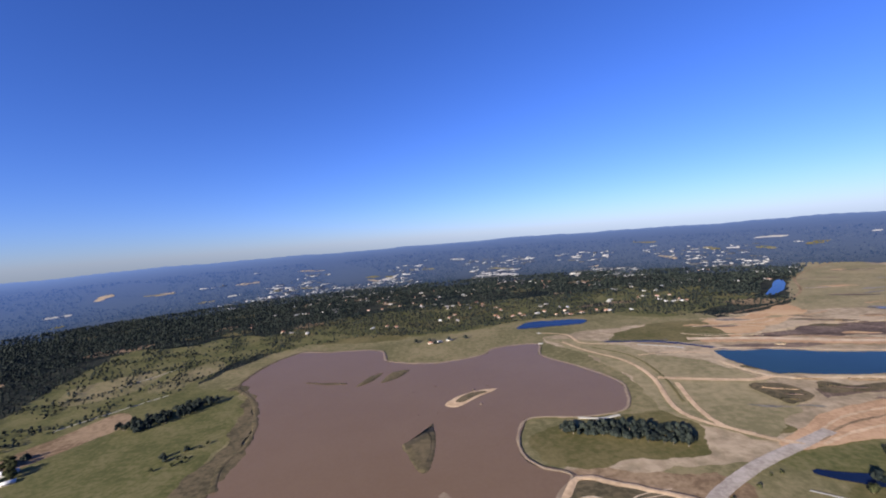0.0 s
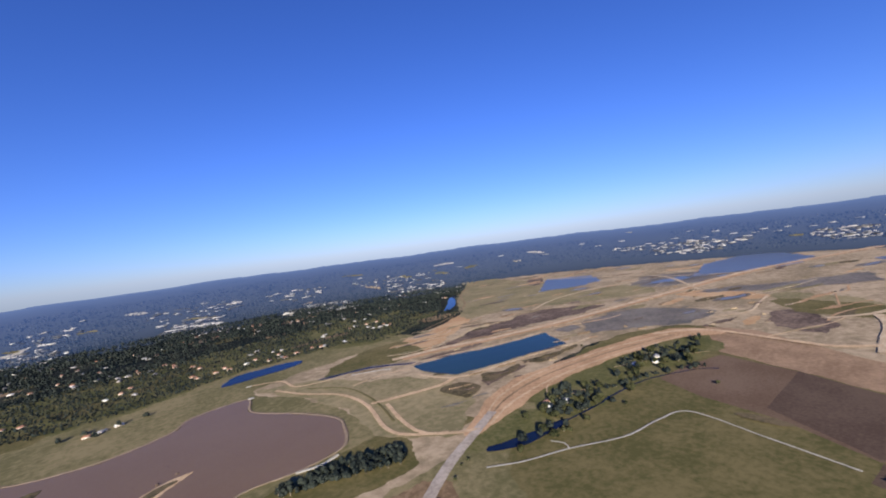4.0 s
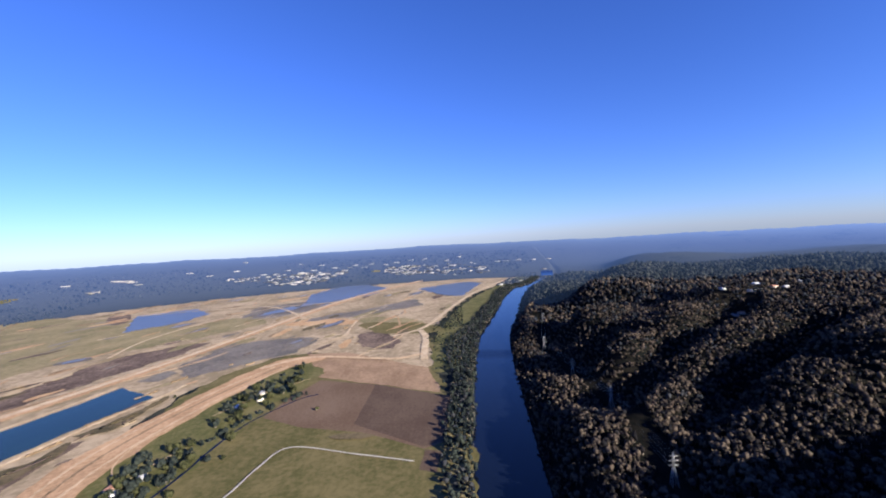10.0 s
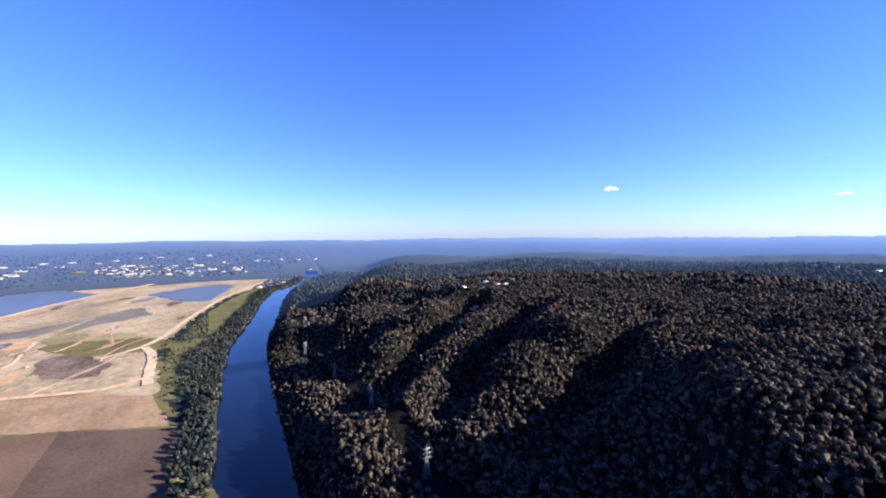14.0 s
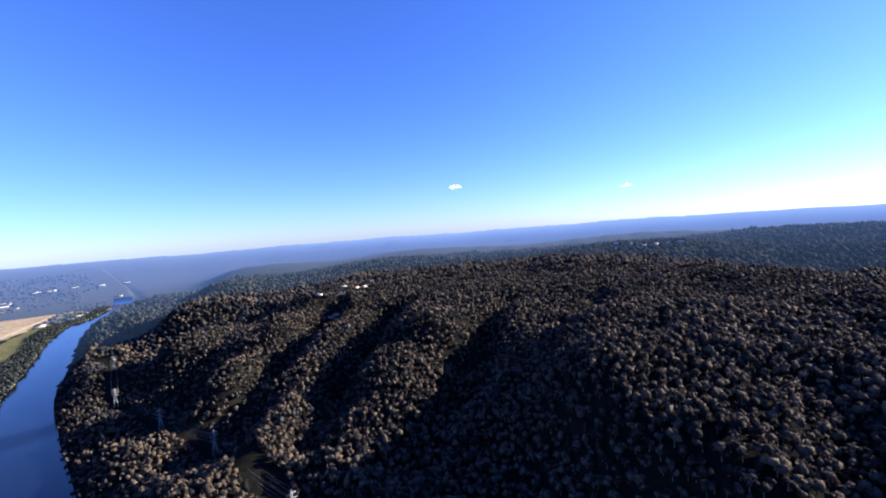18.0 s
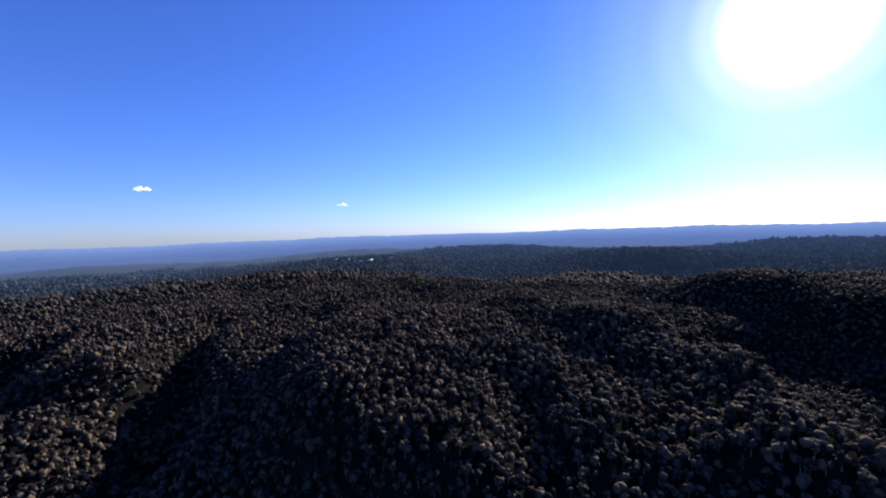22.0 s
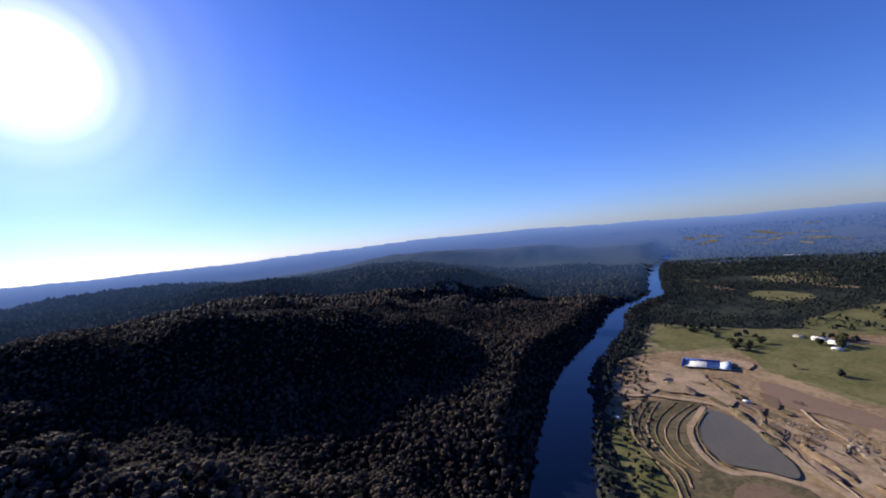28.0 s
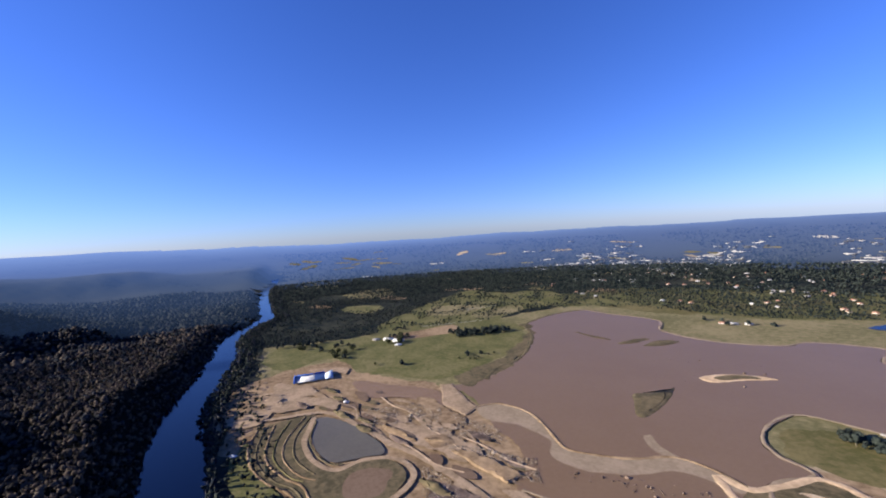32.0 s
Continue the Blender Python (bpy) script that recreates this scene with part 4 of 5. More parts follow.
strip("loop_bank", [(-449, 229), (-402, 195), (-354, 180), (-319, 180), (-305, 192)], 3.0, M_SCRUB, "dark bank between loop road and settling pond", "bank", 0.8, rag=0.4)
strip("haul_track", [(-577, 119), (-518, 181), (-469, 253), (-388, 264), (-304, 264), (-243, 268), (-187, 266), (-136, 261), (-90, 253)], 10, M_TRACK, "pale earth haul track through the quarry", rise=0.08)
patch("works_pad", [(-579, 108), (-577, 183), (-542, 194), (-512, 162), (-540, 116)], M_TRACK, "pale sandy works beside the river", rag=3)
for k, (x, y, w, d) in enumerate(((-437, 268, 24, 7), (-364, 264, 20, 7), (-529, 242, 22, 8), (-177, 236, 26, 7), (-548, 311, 18, 6), (-502, 299, 16, 6), (-295, 276, 22, 5), (-387, 280, 18, 5))):
    mesa("spoil_heap", [(x - w, y - 3), (x - w * 0.3, y + d), (x + w, y + 2), (x + w * 0.3, y - d)], 2.2, (M_SCRUB, M_SCRUB, M_PURPLE, M_SCRUB)[k % 4], "dark weedy heap of spoil beside the track", slope=2.2, rag=2.5)


def churned_ground():
    """Small stains, ruts and scrapings over the near quarry floor."""
    r = random.Random(33)
    for k in range(44):
        x = r.uniform(-600, -70)
        y = 300 + (x + 300) * -0.05 + r.uniform(-35, 70) - max(0, -430 - x) * 0.3
        w, d, a = r.uniform(10, 34), r.uniform(2.5, 9), r.gauss(0.05, 0.35)
        pts = [(x + w * u * math.cos(a) - d * v * math.sin(a), y + w * u * math.sin(a) + d * v * math.cos(a)) for u, v in ((-1, r.uniform(-0.5, 0.5)), (-0.4, 1), (0.5, r.uniform(0.5, 1)), (1, r.uniform(-0.5, 0.5)), (0.4, -1), (-0.6, -0.8))]
        if inside_of(np.array([x]), np.array([y]), LAKE)[0]:
            continue
        m, label = ((M_TRACK, "pale scraped earth"), (M_PURPLE, "dark damp earth"), (M_BROWN, "brown damp ground"), (M_SCRUB, "weedy brown ground"), (M_TRACK, "pale wheel worn ground"), (M_TAN, "tan churned earth"))[k % 6]
        patch("quarry_stain", pts, m, label + " on the quarry floor", rag=2.5)
    for k in range(12):
        x, y = r.uniform(-480, -160), r.uniform(270, 370)
        strip("wheel_track", [(x - 45, y + r.uniform(-14, 14)), (x, y), (x + 40, y + r.uniform(-16, 16)), (x + 80, y + r.uniform(-24, 10))], r.uniform(2.2, 3.6), r.choice((M_TRACK, M_ROAD, M_TRACK)), "pale wheel track across the quarry floor", "track", 0.05)


churned_ground()
patch("quarry_stain", [(-352, 303), (-273, 331), (-207, 337), (-175, 316), (-217, 288), (-306, 282)], M_TRACK, "pale bare earth in the quarry")
patch("quarry_stain", [(-555, 183), (-512, 247), (-467, 269), (-502, 289), (-600, 248)], M_TRACK, "pale bare earth in the quarry")
patch("quarry_stain", [(-674, 257), (-623, 290), (-558, 280), (-600, 237)], M_TRACK, "tan scraped earth in the quarry")
patch("quarry_stain", [(-709, 342), (-650, 395), (-607, 375), (-648, 349)], M_TRACK, "pale sand beside the tank")
patch("quarry_stain", [(-187, 237), (-125, 253), (-96, 223), (-148, 200)], M_PURPLE, "dark shale stain on the quarry floor")
patch("quarry_stain", [(-388, 389), (-307, 395), (-257, 375), (-318, 351)], M_TAN, "tan churned patch on the quarry floor")
mesa("spoil_block", [(-216, 302), (-209, 316), (-159, 321), (-114, 319), (-118, 294), (-157, 296)], 1.8, M_TAN, "flat topped block of pale spoil", slope=2.2, sharp=True, rag=3.0)
mesa("spoil_heap", [(-272, 301), (-256, 331), (-228, 319), (-239, 294)], 1.0, M_TAN, "heap of pale spoil", slope=6, rag=6)
mesa("spoil_heap", [(-352, 293), (-295, 301), (-272, 286), (-329, 280)], 2.0, M_TAN, "low heap of tan spoil", slope=5)
mesa("spoil_heap", [(-642, 215), (-600, 248), (-556, 226), (-588, 194)], 0.8, M_TRACK, "heap of pale sand", slope=8, rag=7)
for k, pts in enumerate(([(-377, 272), (-331, 303), (-384, 343), (-423, 306)], [(-336, 322), (-285, 351), (-325, 387), (-386, 368)], [(-265, 349), (-179, 363), (-207, 393), (-294, 381)], [(-126, 304), (-89, 318), (-122, 358), (-157, 342)],
                         [(-167, 207), (-123, 222), (-166, 259), (-226, 257)], [(-250, 300), (-200, 330), (-160, 345), (-140, 325), (-190, 300)], [(-300, 330), (-240, 355), (-215, 345), (-260, 318)])):
    rubble("rubble", pts, 2.0, 0.48, M_ROCK, "heap of pale grey broken rock in the quarry", 60 + k)
rubble("rubble", [(116, 397), (199, 411), (220, 448), (148, 461), (106, 435)], 6.0, 1.8, M_ROCK, "scattered pale rocks beside the lake", 70)
rubble("rubble", [(-95, 341), (65, 391), (54, 419), (-56, 378)], 8.0, 0.9, M_PURPLE, "dark snags standing in the brown water", 71)
rubble("rubble", [(-176, 840), (76, 949), (37, 746), (-86, 682)], 40.0, 1.3, M_PURPLE, "dark snags standing in the brown water", 72)
mesa("outlet_apron", [(230, 1242), (241, 1235), (237, 1229), (225, 1235)], 0.8, M_PATH, "white concrete outlet apron", "apron", 1, rag=0.1)
mesa("outlet_apron", [(209, 1128), (222, 1124), (219, 1116), (205, 1120)], 0.8, M_PATH, "white concrete outlet apron", "apron", 1, rag=0.1)
strip("white_shore", [(181, 675), (216, 667), (248, 675)], 7, M_PATH, "white gravel shore of the lake", "shore", 0.9)


# ---- trees ----
def foliage(spots, radius, tall, lumps, seed, leaves=0):
    """Crowns for trees at spots (n x 3 feet): uneven leaf clumps with sprays of leaves round them. Returns verts and faces."""
    r = np.random.default_rng(seed)
    ball, skin = (ICO_V, ICO_F) if leaves else (OCT_V, OCT_F)
    n, v = len(spots), len(ball)
    c = r.normal(0, 1, (n, lumps, 3))
    c /= np.linalg.norm(c, axis=-1, keepdims=True)
    c *= r.uniform(0.25, 0.7, (n, lumps, 1)) if lumps > 1 else 0.0
    c[..., 2] = c[..., 2] * 0.8
    size = r.uniform(0.3, 0.58, (n, lumps, 1)) if lumps > 1 else r.uniform(0.62, 0.8, (n, 1, 1))
    if not leaves:
        size = size * 1.25
    shape = ball * (1 + r.uniform(-0.38, 0.38, (n, lumps, v, 1)))
    foot = (spots + np.stack([0 * tall, 0 * tall, tall], -1))[:, None, None, :]
    squash = np.stack([r.uniform(0.8, 1.2, n), r.uniform(0.8, 1.2, n), r.uniform(0.75, 1.3, n)], -1)[:, None, None, :]
    pts = (c[:, :, None, :] + shape * size[..., None]) * squash * radius[:, None, None, None] + foot
    pts = pts.reshape(-1, 3)
    f = (skin[None] + (np.arange(n * lumps) * v)[:, None, None]).reshape(-1, 3)
    if leaves:
        which = r.integers(0, lumps, (n, leaves))
        rows = np.arange(n)[:, None]
        d = r.normal(0, 1, (n, leaves, 3))
        d[..., 2] += 0.35
        d /= np.linalg.norm(d, axis=-1, keepdims=True)
        at = c[rows, which] + d * size[rows, which] * r.uniform(0.85, 1.4, (n, leaves, 1))
        spray = r.normal(0, 1, (n, leaves, 3, 3)) * (0.11 if lumps > 1 else 0.2)
        tri = ((at[:, :, None, :] + spray) * squash * radius[:, None, None, None] + foot).reshape(-1, 3)
        f = np.concatenate([f, np.arange(len(tri)).reshape(-1, 3) + len(pts)])
        pts = np.concatenate([pts, tri])
    return pts, f


def trunks(spots, tall, thick, seed):
    """Three-sided tapered stems."""
    r = np.random.default_rng(seed)
    n = len(spots)
    a = np.arange(3) * 2.094
    ring = np.stack([np.cos(a), np.sin(a), 0 * a], -1)
    low = spots[:, None] + ring[None] * thick[:, None, None] - np.array([0, 0, 0.6])
    high = spots[:, None] + ring[None] * thick[:, None, None] * 0.5 + np.array([0, 0, 1.0]) * tall[:, None, None]
    v = np.concatenate([low, high], 1).reshape(-1, 3)
    f = np.array([[0, 1, 4], [0, 4, 3], [1, 2, 5], [1, 5, 4], [2, 0, 3], [2, 3, 5]])[None] + (np.arange(n) * 6)[:, None, None]
    return v, f.reshape(-1, 3)


def wood(name, x, y, radius, tall, lumps, label, seed, mat=None, stems=True, leaves=0, blue=None):
    """Many trees that nobody could count, as one object."""
    spots = np.stack([x, y, height(x, y)], -1)
    v, f = foliage(spots, radius, tall, lumps, seed, leaves)
    idx = np.zeros(len(f), int)
    if stems:
        v2, f2 = trunks(spots, tall, radius * 0.07, seed)
        f = np.concatenate([f, f2 + len(v)])
        v = np.concatenate([v, v2])
        idx = np.concatenate([idx, np.ones(len(f2), int)])
    # trees marked blue take the leaves coloured for haze
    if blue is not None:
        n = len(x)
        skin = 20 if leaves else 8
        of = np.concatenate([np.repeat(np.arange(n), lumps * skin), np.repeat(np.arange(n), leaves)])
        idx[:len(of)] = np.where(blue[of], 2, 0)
    ob = link(name, v, f, [mat or M_LEAF, M_BARK, M_LEAF_HAZE], index=idx)
    return tagged(ob, label, "trees", kind="stuff")


TOP_HOUSES = [(1084, -575), (1014, -556), (1012, -571), (1099, -664), (1055, -621), (1085, -695), (1086, -726), (1145, -806), (1186, -883), (704, -1232), (693, -1260), (712, -1244), (686, -1750), (634, -1751), (575, -1723), (542, -1746), (503, -1809), (461, -1804)]


PYLONS = [(507, -156), (751, -181), (915, -164), (1122, -149), (1330, -190)]
PYLON_X, PYLON_Y = [p[0] for p in PYLONS], [p[1] for p in PYLONS]


def forest():
    r = np.random.default_rng(11)
    cam_x, cam_y = 110, 10
    for name, gap, near, far, lumps, leaves, rad, box in (("near_forest", 8.0, 0, 640, 4, 30, (4.2, 6.8), (-560, 780, -680, 60)),
                                                          ("forest", 7.9, 640, 1250, 2, 8, (4.2, 6.8), (-1200, 1400, -1300, 500)),
                                                          ("far_forest", 11.5, 1250, 1520, 1, 0, (5.0, 7.6), (-1500, 1700, -1600, 700)),
                                                          ("backdrop_woods", 15.0, 1520, 2500, 1, 0, (6.2, 9.6), (-2500, 2700, -2500, 1100))):
        x, y = scatter(*box, gap, len(name))
        s = river_side(x, y)
        d = np.hypot(x - cam_x, y - cam_y)
        ok = (s > np.where(x < -1000, 30, np.where(x < -600, 40, 47))) & (d >= near) & (d < far)
        ok &= ~((np.abs(y - np.interp(x, PYLON_X, PYLON_Y)) < 14) & (x > 380) & (x < 1450))
        ok &= r.random(len(x)) < 0.96
        for k, (hx, hy) in enumerate(TOP_HOUSES):
            u = np.array([cam_x - hx, cam_y - hy]) / math.hypot(cam_x - hx, cam_y - hy)
            along = np.clip((x - hx) * u[0] + (y - hy) * u[1], 0, 120 if k > 11 else 45)
            ok &= np.hypot(x - hx - along * u[0], y - hy - along * u[1]) > 9.5
        x, y = x[ok], y[ok]
        rad = r.uniform(*rad, len(x)) * (0.97 + 0.12 * wave(x, y, 0.03, 9))
        tall = r.uniform(0.6, 1.45, len(x)) if near < 1500 else r.uniform(0.2, 0.8, len(x))
        # haze put into colour: bluer trees with distance, glowing haze material past 1500 m
        wood(name, x, y, rad, rad * tall, lumps, "dense olive eucalypt forest over the mountain side", lumps + 20, M_LEAF if near < 1500 else M_HAZY_DISTANCE, lumps > 2, leaves, None if near > 1500 else r.random(len(x)) < 0.6 * smooth(350, 2000, np.hypot(x - cam_x, y - cam_y)))


forest()
PADDOCKS = [(-814, 618), (-743, 702), (-703, 849), (-653, 936), (-667, 1121), (-596, 1337), (-649, 1425), (-829, 1517), (-984, 1400), (-1165, 1390), (-1091, 1086), (-1017, 890), (-941, 711)]


def fence_rows(x, y, r):
    """Trees along the fences of small paddocks, and a few within."""
    u, v = (0.89 * x + 0.46 * y) / 118, (-0.46 * x + 0.89 * y) / 165
    bend = 0.06 * wave(x, y, 0.02, 61)
    row = (np.abs((u + bend) % 1 - 0.5) < 0.13) | (np.abs((v + bend) % 1 - 0.5) < 0.11)
    return r.random(len(x)) < np.where(row & (wave(x, y, 0.03, 62) > -0.45), 0.9, 0.13)


def suburb_spots():
    """Where the houses of the suburb stand, in loose streets."""
    r = random.Random(6)
    out = []
    while len(out) < 200:
        x, y = r.uniform(-900, 1500), 1470 + 1150 * r.random() ** 1.15
        if x > 900 and y < 1900 or inside_of(np.array([x]), np.array([y]), OPEN)[0] or inside_of(np.array([x]), np.array([y]), SHORE)[0]:
            continue
        if float(wave(np.array(x), np.array(y), 0.006, 77)) < -0.15:
            continue
        out.append((x, y, r.choice((0, 2, 1, 2, 1)), r.choice((0, 90, 20, 110, 70))))
    return out


SUBURB = suburb_spots()


def plain_woods():
    r = np.random.default_rng(5)
    x, y = scatter(-2600, 2700, 60, 2900, 11.5, 2)
    d = np.hypot(x - CENTRE[0], y - CENTRE[1])
    s = river_side(x, y)
    ok = (d < 2800) & (s < -50) & ~inside_of(x, y, OPEN) & ~inside_of(x, y, SHORE) & ~inside_of(x, y, FIELDS) & ~inside_of(x, y, HAUL) & ~inside_of(x, y, [(640, 640), (640, 800), (1250, 800), (1200, 500), (1000, 560)]) & ~inside_of(x, y, [(1125, 1556), (1255, 1744), (1406, 1908), (1474, 1882), (1298, 1622), (1202, 1535)]) & (~inside_of(x, y, PADDOCKS) | fence_rows(x, y, r))
    n = wave(x, y, 0.012, 21) + 0.6 * wave(x, y, 0.04, 22)
    dens = np.where(y > 1480, 0.5, 0.42) + 0.55 * n + 0.12 * ((y < 1900) & (y > 1400) & (x > -560) & (x < 1150)) + 0.25 * smooth(1900, 2600, d) + 0.3 * (x < -560)
    ok &= inside_of(x, y, PADDOCKS) | (r.random(len(x)) < np.clip(dens + 0.16 * ((y > 1380) & (y < 2100) & (x > -700)) + 0.34 * ((y > 1340) & (y < 1680) & (x < 700)), 0.05, 0.95))
    for hx, hy, *_ in SUBURB:
        ok &= ~((np.abs(x - hx) < 12) & (y - hy < 9) & (y - hy > -17))
    x, y, d = x[ok], y[ok], d[ok]
    rad = r.uniform(3.0, 5.6, len(x)) * (1 + 0.4 * smooth(1500, 2600, d))
    tall = rad * r.uniform(0.8, 1.4, len(x))
    for name, ok, lumps in (("woodland", d < 1750, 2), ("far_woodland", d >= 1750, 1)):
        wood(name, x[ok], y[ok], rad[ok] * (1 if lumps > 1 else 0.85), tall[ok], lumps, "scattered dark woodland round houses and paddocks", 31, M_LEAF2, False, 14 if lumps > 1 else 0)
    a = r.uniform(-0.6, math.pi + 0.1, 26000)
    q = 2550 + 1500 * r.random(26000) ** 1.2
    x, y = CENTRE[0] + q * np.cos(a), CENTRE[1] + q * np.sin(a)
    ok = (wave(x, y, 0.006, 23) > -0.6) & (river_side(x, y) < -75) & ~inside_of(x, y, OPEN)
    x, y, q = x[ok], y[ok], q[ok]
    rad = r.uniform(5, 9, len(x))
    # these trees carry the same emissive haze as the far hills
    wood("distant_woods", x, y, rad, rad * 0.3, 1, "dark woods far off towards the horizon under a painted haze glow", 41, M_HAZY_DISTANCE, False)


plain_woods()


# ---- things: trees that stand alone or in small groups ----
def part(name, v, f, mat, parent, label=""):
    ob = link(name, v, f, mat, parent)
    return tagged(ob, label)


def tube(pts, radii, sides=6):
    """Verts and faces of a tapered limb along points."""
    v, f = [], []
    for i, (p, r) in enumerate(zip(pts, radii)):
        for k in range(sides):
            a = 2 * math.pi * k / sides
            v.append((p[0] + r * math.cos(a), p[1] + r * math.sin(a), p[2]))
    for i in range(len(pts) - 1):
        for k in range(sides):
            j = (k + 1) % sides
            f.append((i * sides + k, i * sides + j, (i + 1) * sides + j, (i + 1) * sides + k))
    return v, f


def tree(name, label, rad, tall, lumps, seed, leaf):
    """A tree of unit kind at the origin: trunk with limbs, crown of many leaf clumps."""
    r = random.Random(seed)
    ob = tagged(new(name), label, "tree")
    v, f = tube([(0, 0, -0.5), (0.1, 0, tall * 0.4), (0.2, 0.1, tall * 1.1)], [0.45, 0.32, 0.12])
    for k in range(4):
        a = k * 1.57 + r.random()
        v2, f2 = tube([(0, 0, tall * (0.45 + 0.1 * k)), (rad * 0.5 * math.cos(a), rad * 0.5 * math.sin(a), tall * (0.85 + 0.06 * k))], [0.18, 0.06], 4)
        f += [tuple(i + len(v) for i in q) for q in f2]
        v += v2
    part("trunk", v, f, M_BARK, ob)
    cv, cf = foliage(np.zeros((1, 3)), np.array([rad]), np.array([tall]), lumps, seed, 130)
    part("crown", cv, cf, leaf, ob)
    return ob


KINDS = [tree("tree", "spreading olive green eucalypt tree", 6.5, 6.5, 11, 1, M_LEAF4), tree("tree", "tall dark green tree", 5.0, 7.5, 11, 2, M_LEAF2),
         tree("tree", "round dark green tree", 6.2, 5.5, 11, 3, M_LEAF2), tree("tree", "small grey green eucalypt tree", 4.2, 4.0, 9, 4, M_LEAF4)]
USED = set()


def plant(x, y, which, scale, group, rng):
    z = float(height(x, y))
    m = Matrix.LocRotScale((x, y, z), Euler((0, 0, rng.uniform(0, 6.28))), (scale, scale, scale * rng.uniform(0.85, 1.15)))
    if which not in USED:
        USED.add(which)
        ob = KINDS[which]
        ob.matrix_basis = m
    else:
        ob = copy_thing(KINDS[which], m)
        ob.scale = m.to_scale()
        ob.matrix_basis = m
    tagged(ob, group=group)
    return ob


def grove(pts, gap, group, kinds, seed, keep=1.0, size=(0.8, 1.3)):
    rng = random.Random(seed)
    xs, ys = [p[0] for p in pts], [p[1] for p in pts]
    x, y = scatter(min(xs), max(xs), min(ys), max(ys), gap, seed)
    ok = inside_of(x, y, pts)
    for a, b in zip(x[ok], y[ok]):
        if rng.random() < keep:
            plant(float(a), float(b), rng.choice(kinds), rng.uniform(*size), group, rng)


grove([(132, 644), (204, 650), (270, 636), (328, 607), (322, 573), (283, 571), (218, 604), (143, 623)], 11, "dark trees on the lake spit", (1, 2), 3)
grove([(552, 510), (601, 543), (671, 548), (725, 510), (648, 459), (604, 459), (547, 479)], 12, "trees round the creek house", (0, 1, 2), 4, 0.55)
grove([(725, 467), (775, 535), (887, 538), (1005, 515), (1090, 478), (1110, 452), (1016, 440), (956, 405), (850, 449)], 17, "trees of the farm grove", (0, 1, 2), 5, 0.45)
grove([(411, 494), (483, 486), (578, 453), (749, 449), (749, 437), (580, 433), (486, 437), (413, 463)], 15, "trees along the creek", (0, 2, 3), 6, 0.3)
grove([(-672, 748), (-622, 797), (-583, 867), (-527, 866), (-553, 795), (-608, 731)], 12, "dark trees on the meadow", (1, 2), 7)
grove([(-797, 632), (-737, 574), (-694, 554), (-679, 609), (-740, 657)], 16, "trees round the farm", (0, 1, 2), 8, 0.5)
grove([(-966, 364), (-799, 436), (-735, 415), (-693, 435), (-780, 517), (-905, 497)], 17, "trees at the meadow edge", (0, 1, 2), 9, 0.5)
grove([(-488, 562), (-426, 633), (-444, 689), (-505, 636)], 16, "bushes on the lake bank", (3, 2), 10, 0.4, (0.6, 0.9))
grove([(368, 539), (397, 501), (271, 455), (311, 463)], 14, "bushes by the haul road", (3,), 12, 0.5, (0.5, 0.8))
for k, (x, y, w) in enumerate(((-558, 492, 2), (-607, 454, 3), (826, 338, 3), (662, 421, 3), (921, 680, 3), (519, 521, 0), (-140, 1235, 2), (-99, 1241, 2), (-39, 1227, 1), (11, 1242, 2), (-79, 1202, 2))):
    plant(x, y, w, 1.0, "single trees", random.Random(k))


def ditch_trees():
    """Dark trees along the ditch below the grove."""
    rng = random.Random(23)
    line = spline([(545, 475), (634, 470), (700, 474), (781, 458), (850, 425), (905, 385)], step=11)
    for q in line:
        if rng.random() < 0.8:
            plant(q.x + rng.uniform(-4, 4), q.y + rng.uniform(-3, 9), rng.choice((1, 2, 2)), rng.uniform(0.6, 1.05), "dark trees along the ditch", rng)


ditch_trees()


def rows_of_trees():
    """Trees along the fences of the paddocks."""
    rng = random.Random(19)
    for line in ([(-803, 763), (-687, 923)], [(-874, 999), (-808, 1153)], [(-1018, 773), (-1081, 1078)], [(-1081, 1078), (-1064, 1422)], [(-995, 1030), (-859, 1292), (-723, 1365)], [(-862, 796), (-755, 892)], [(-934, 730), (-858, 652)]):
        for (x0, y0), (x1, y1) in zip(line, line[1:]):
            n = int(math.hypot(x1 - x0, y1 - y0) / 13)
            for k in range(n):
                if rng.random() < 0.3:
                    plant(x0 + (x1 - x0) * k / n + rng.uniform(-6, 6), y0 + (y1 - y0) * k / n + rng.uniform(-6, 6), rng.choice((1, 2, 3, 3)), rng.uniform(0.55, 1.0), "trees along the paddock fences", rng)


rows_of_trees()


def river_trees():
    """Trees along the plain's river bank."""
    x, y = scatter(-2400, 3000, -620, 1300, 9.5, 15)
    s = river_side(x, y)
    wide = 92 + 14 * wave(x, x * 0, 0.01, 8) + 22 * smooth(900, 1200, x) - 18 * ((x > -470) & (x < -130))
    ok = (s < np.where(x < -1000, -32, np.where(x < -550, -38, -46))) & (s > -wide)
    x, y, s = x[ok], y[ok], s[ok]
    rest = np.ones(len(x), bool)
    r = np.random.default_rng(4)
    rad = r.uniform(4.6, 7.4, rest.sum())
    wood("river_bank_trees", x[rest], y[rest], rad, rad * r.uniform(0.9, 1.5, rest.sum()), 2, "dense row of olive trees on the river bank", 51, M_LEAF2, True, 26, r.random(len(x)) < 0.3)


river_trees()


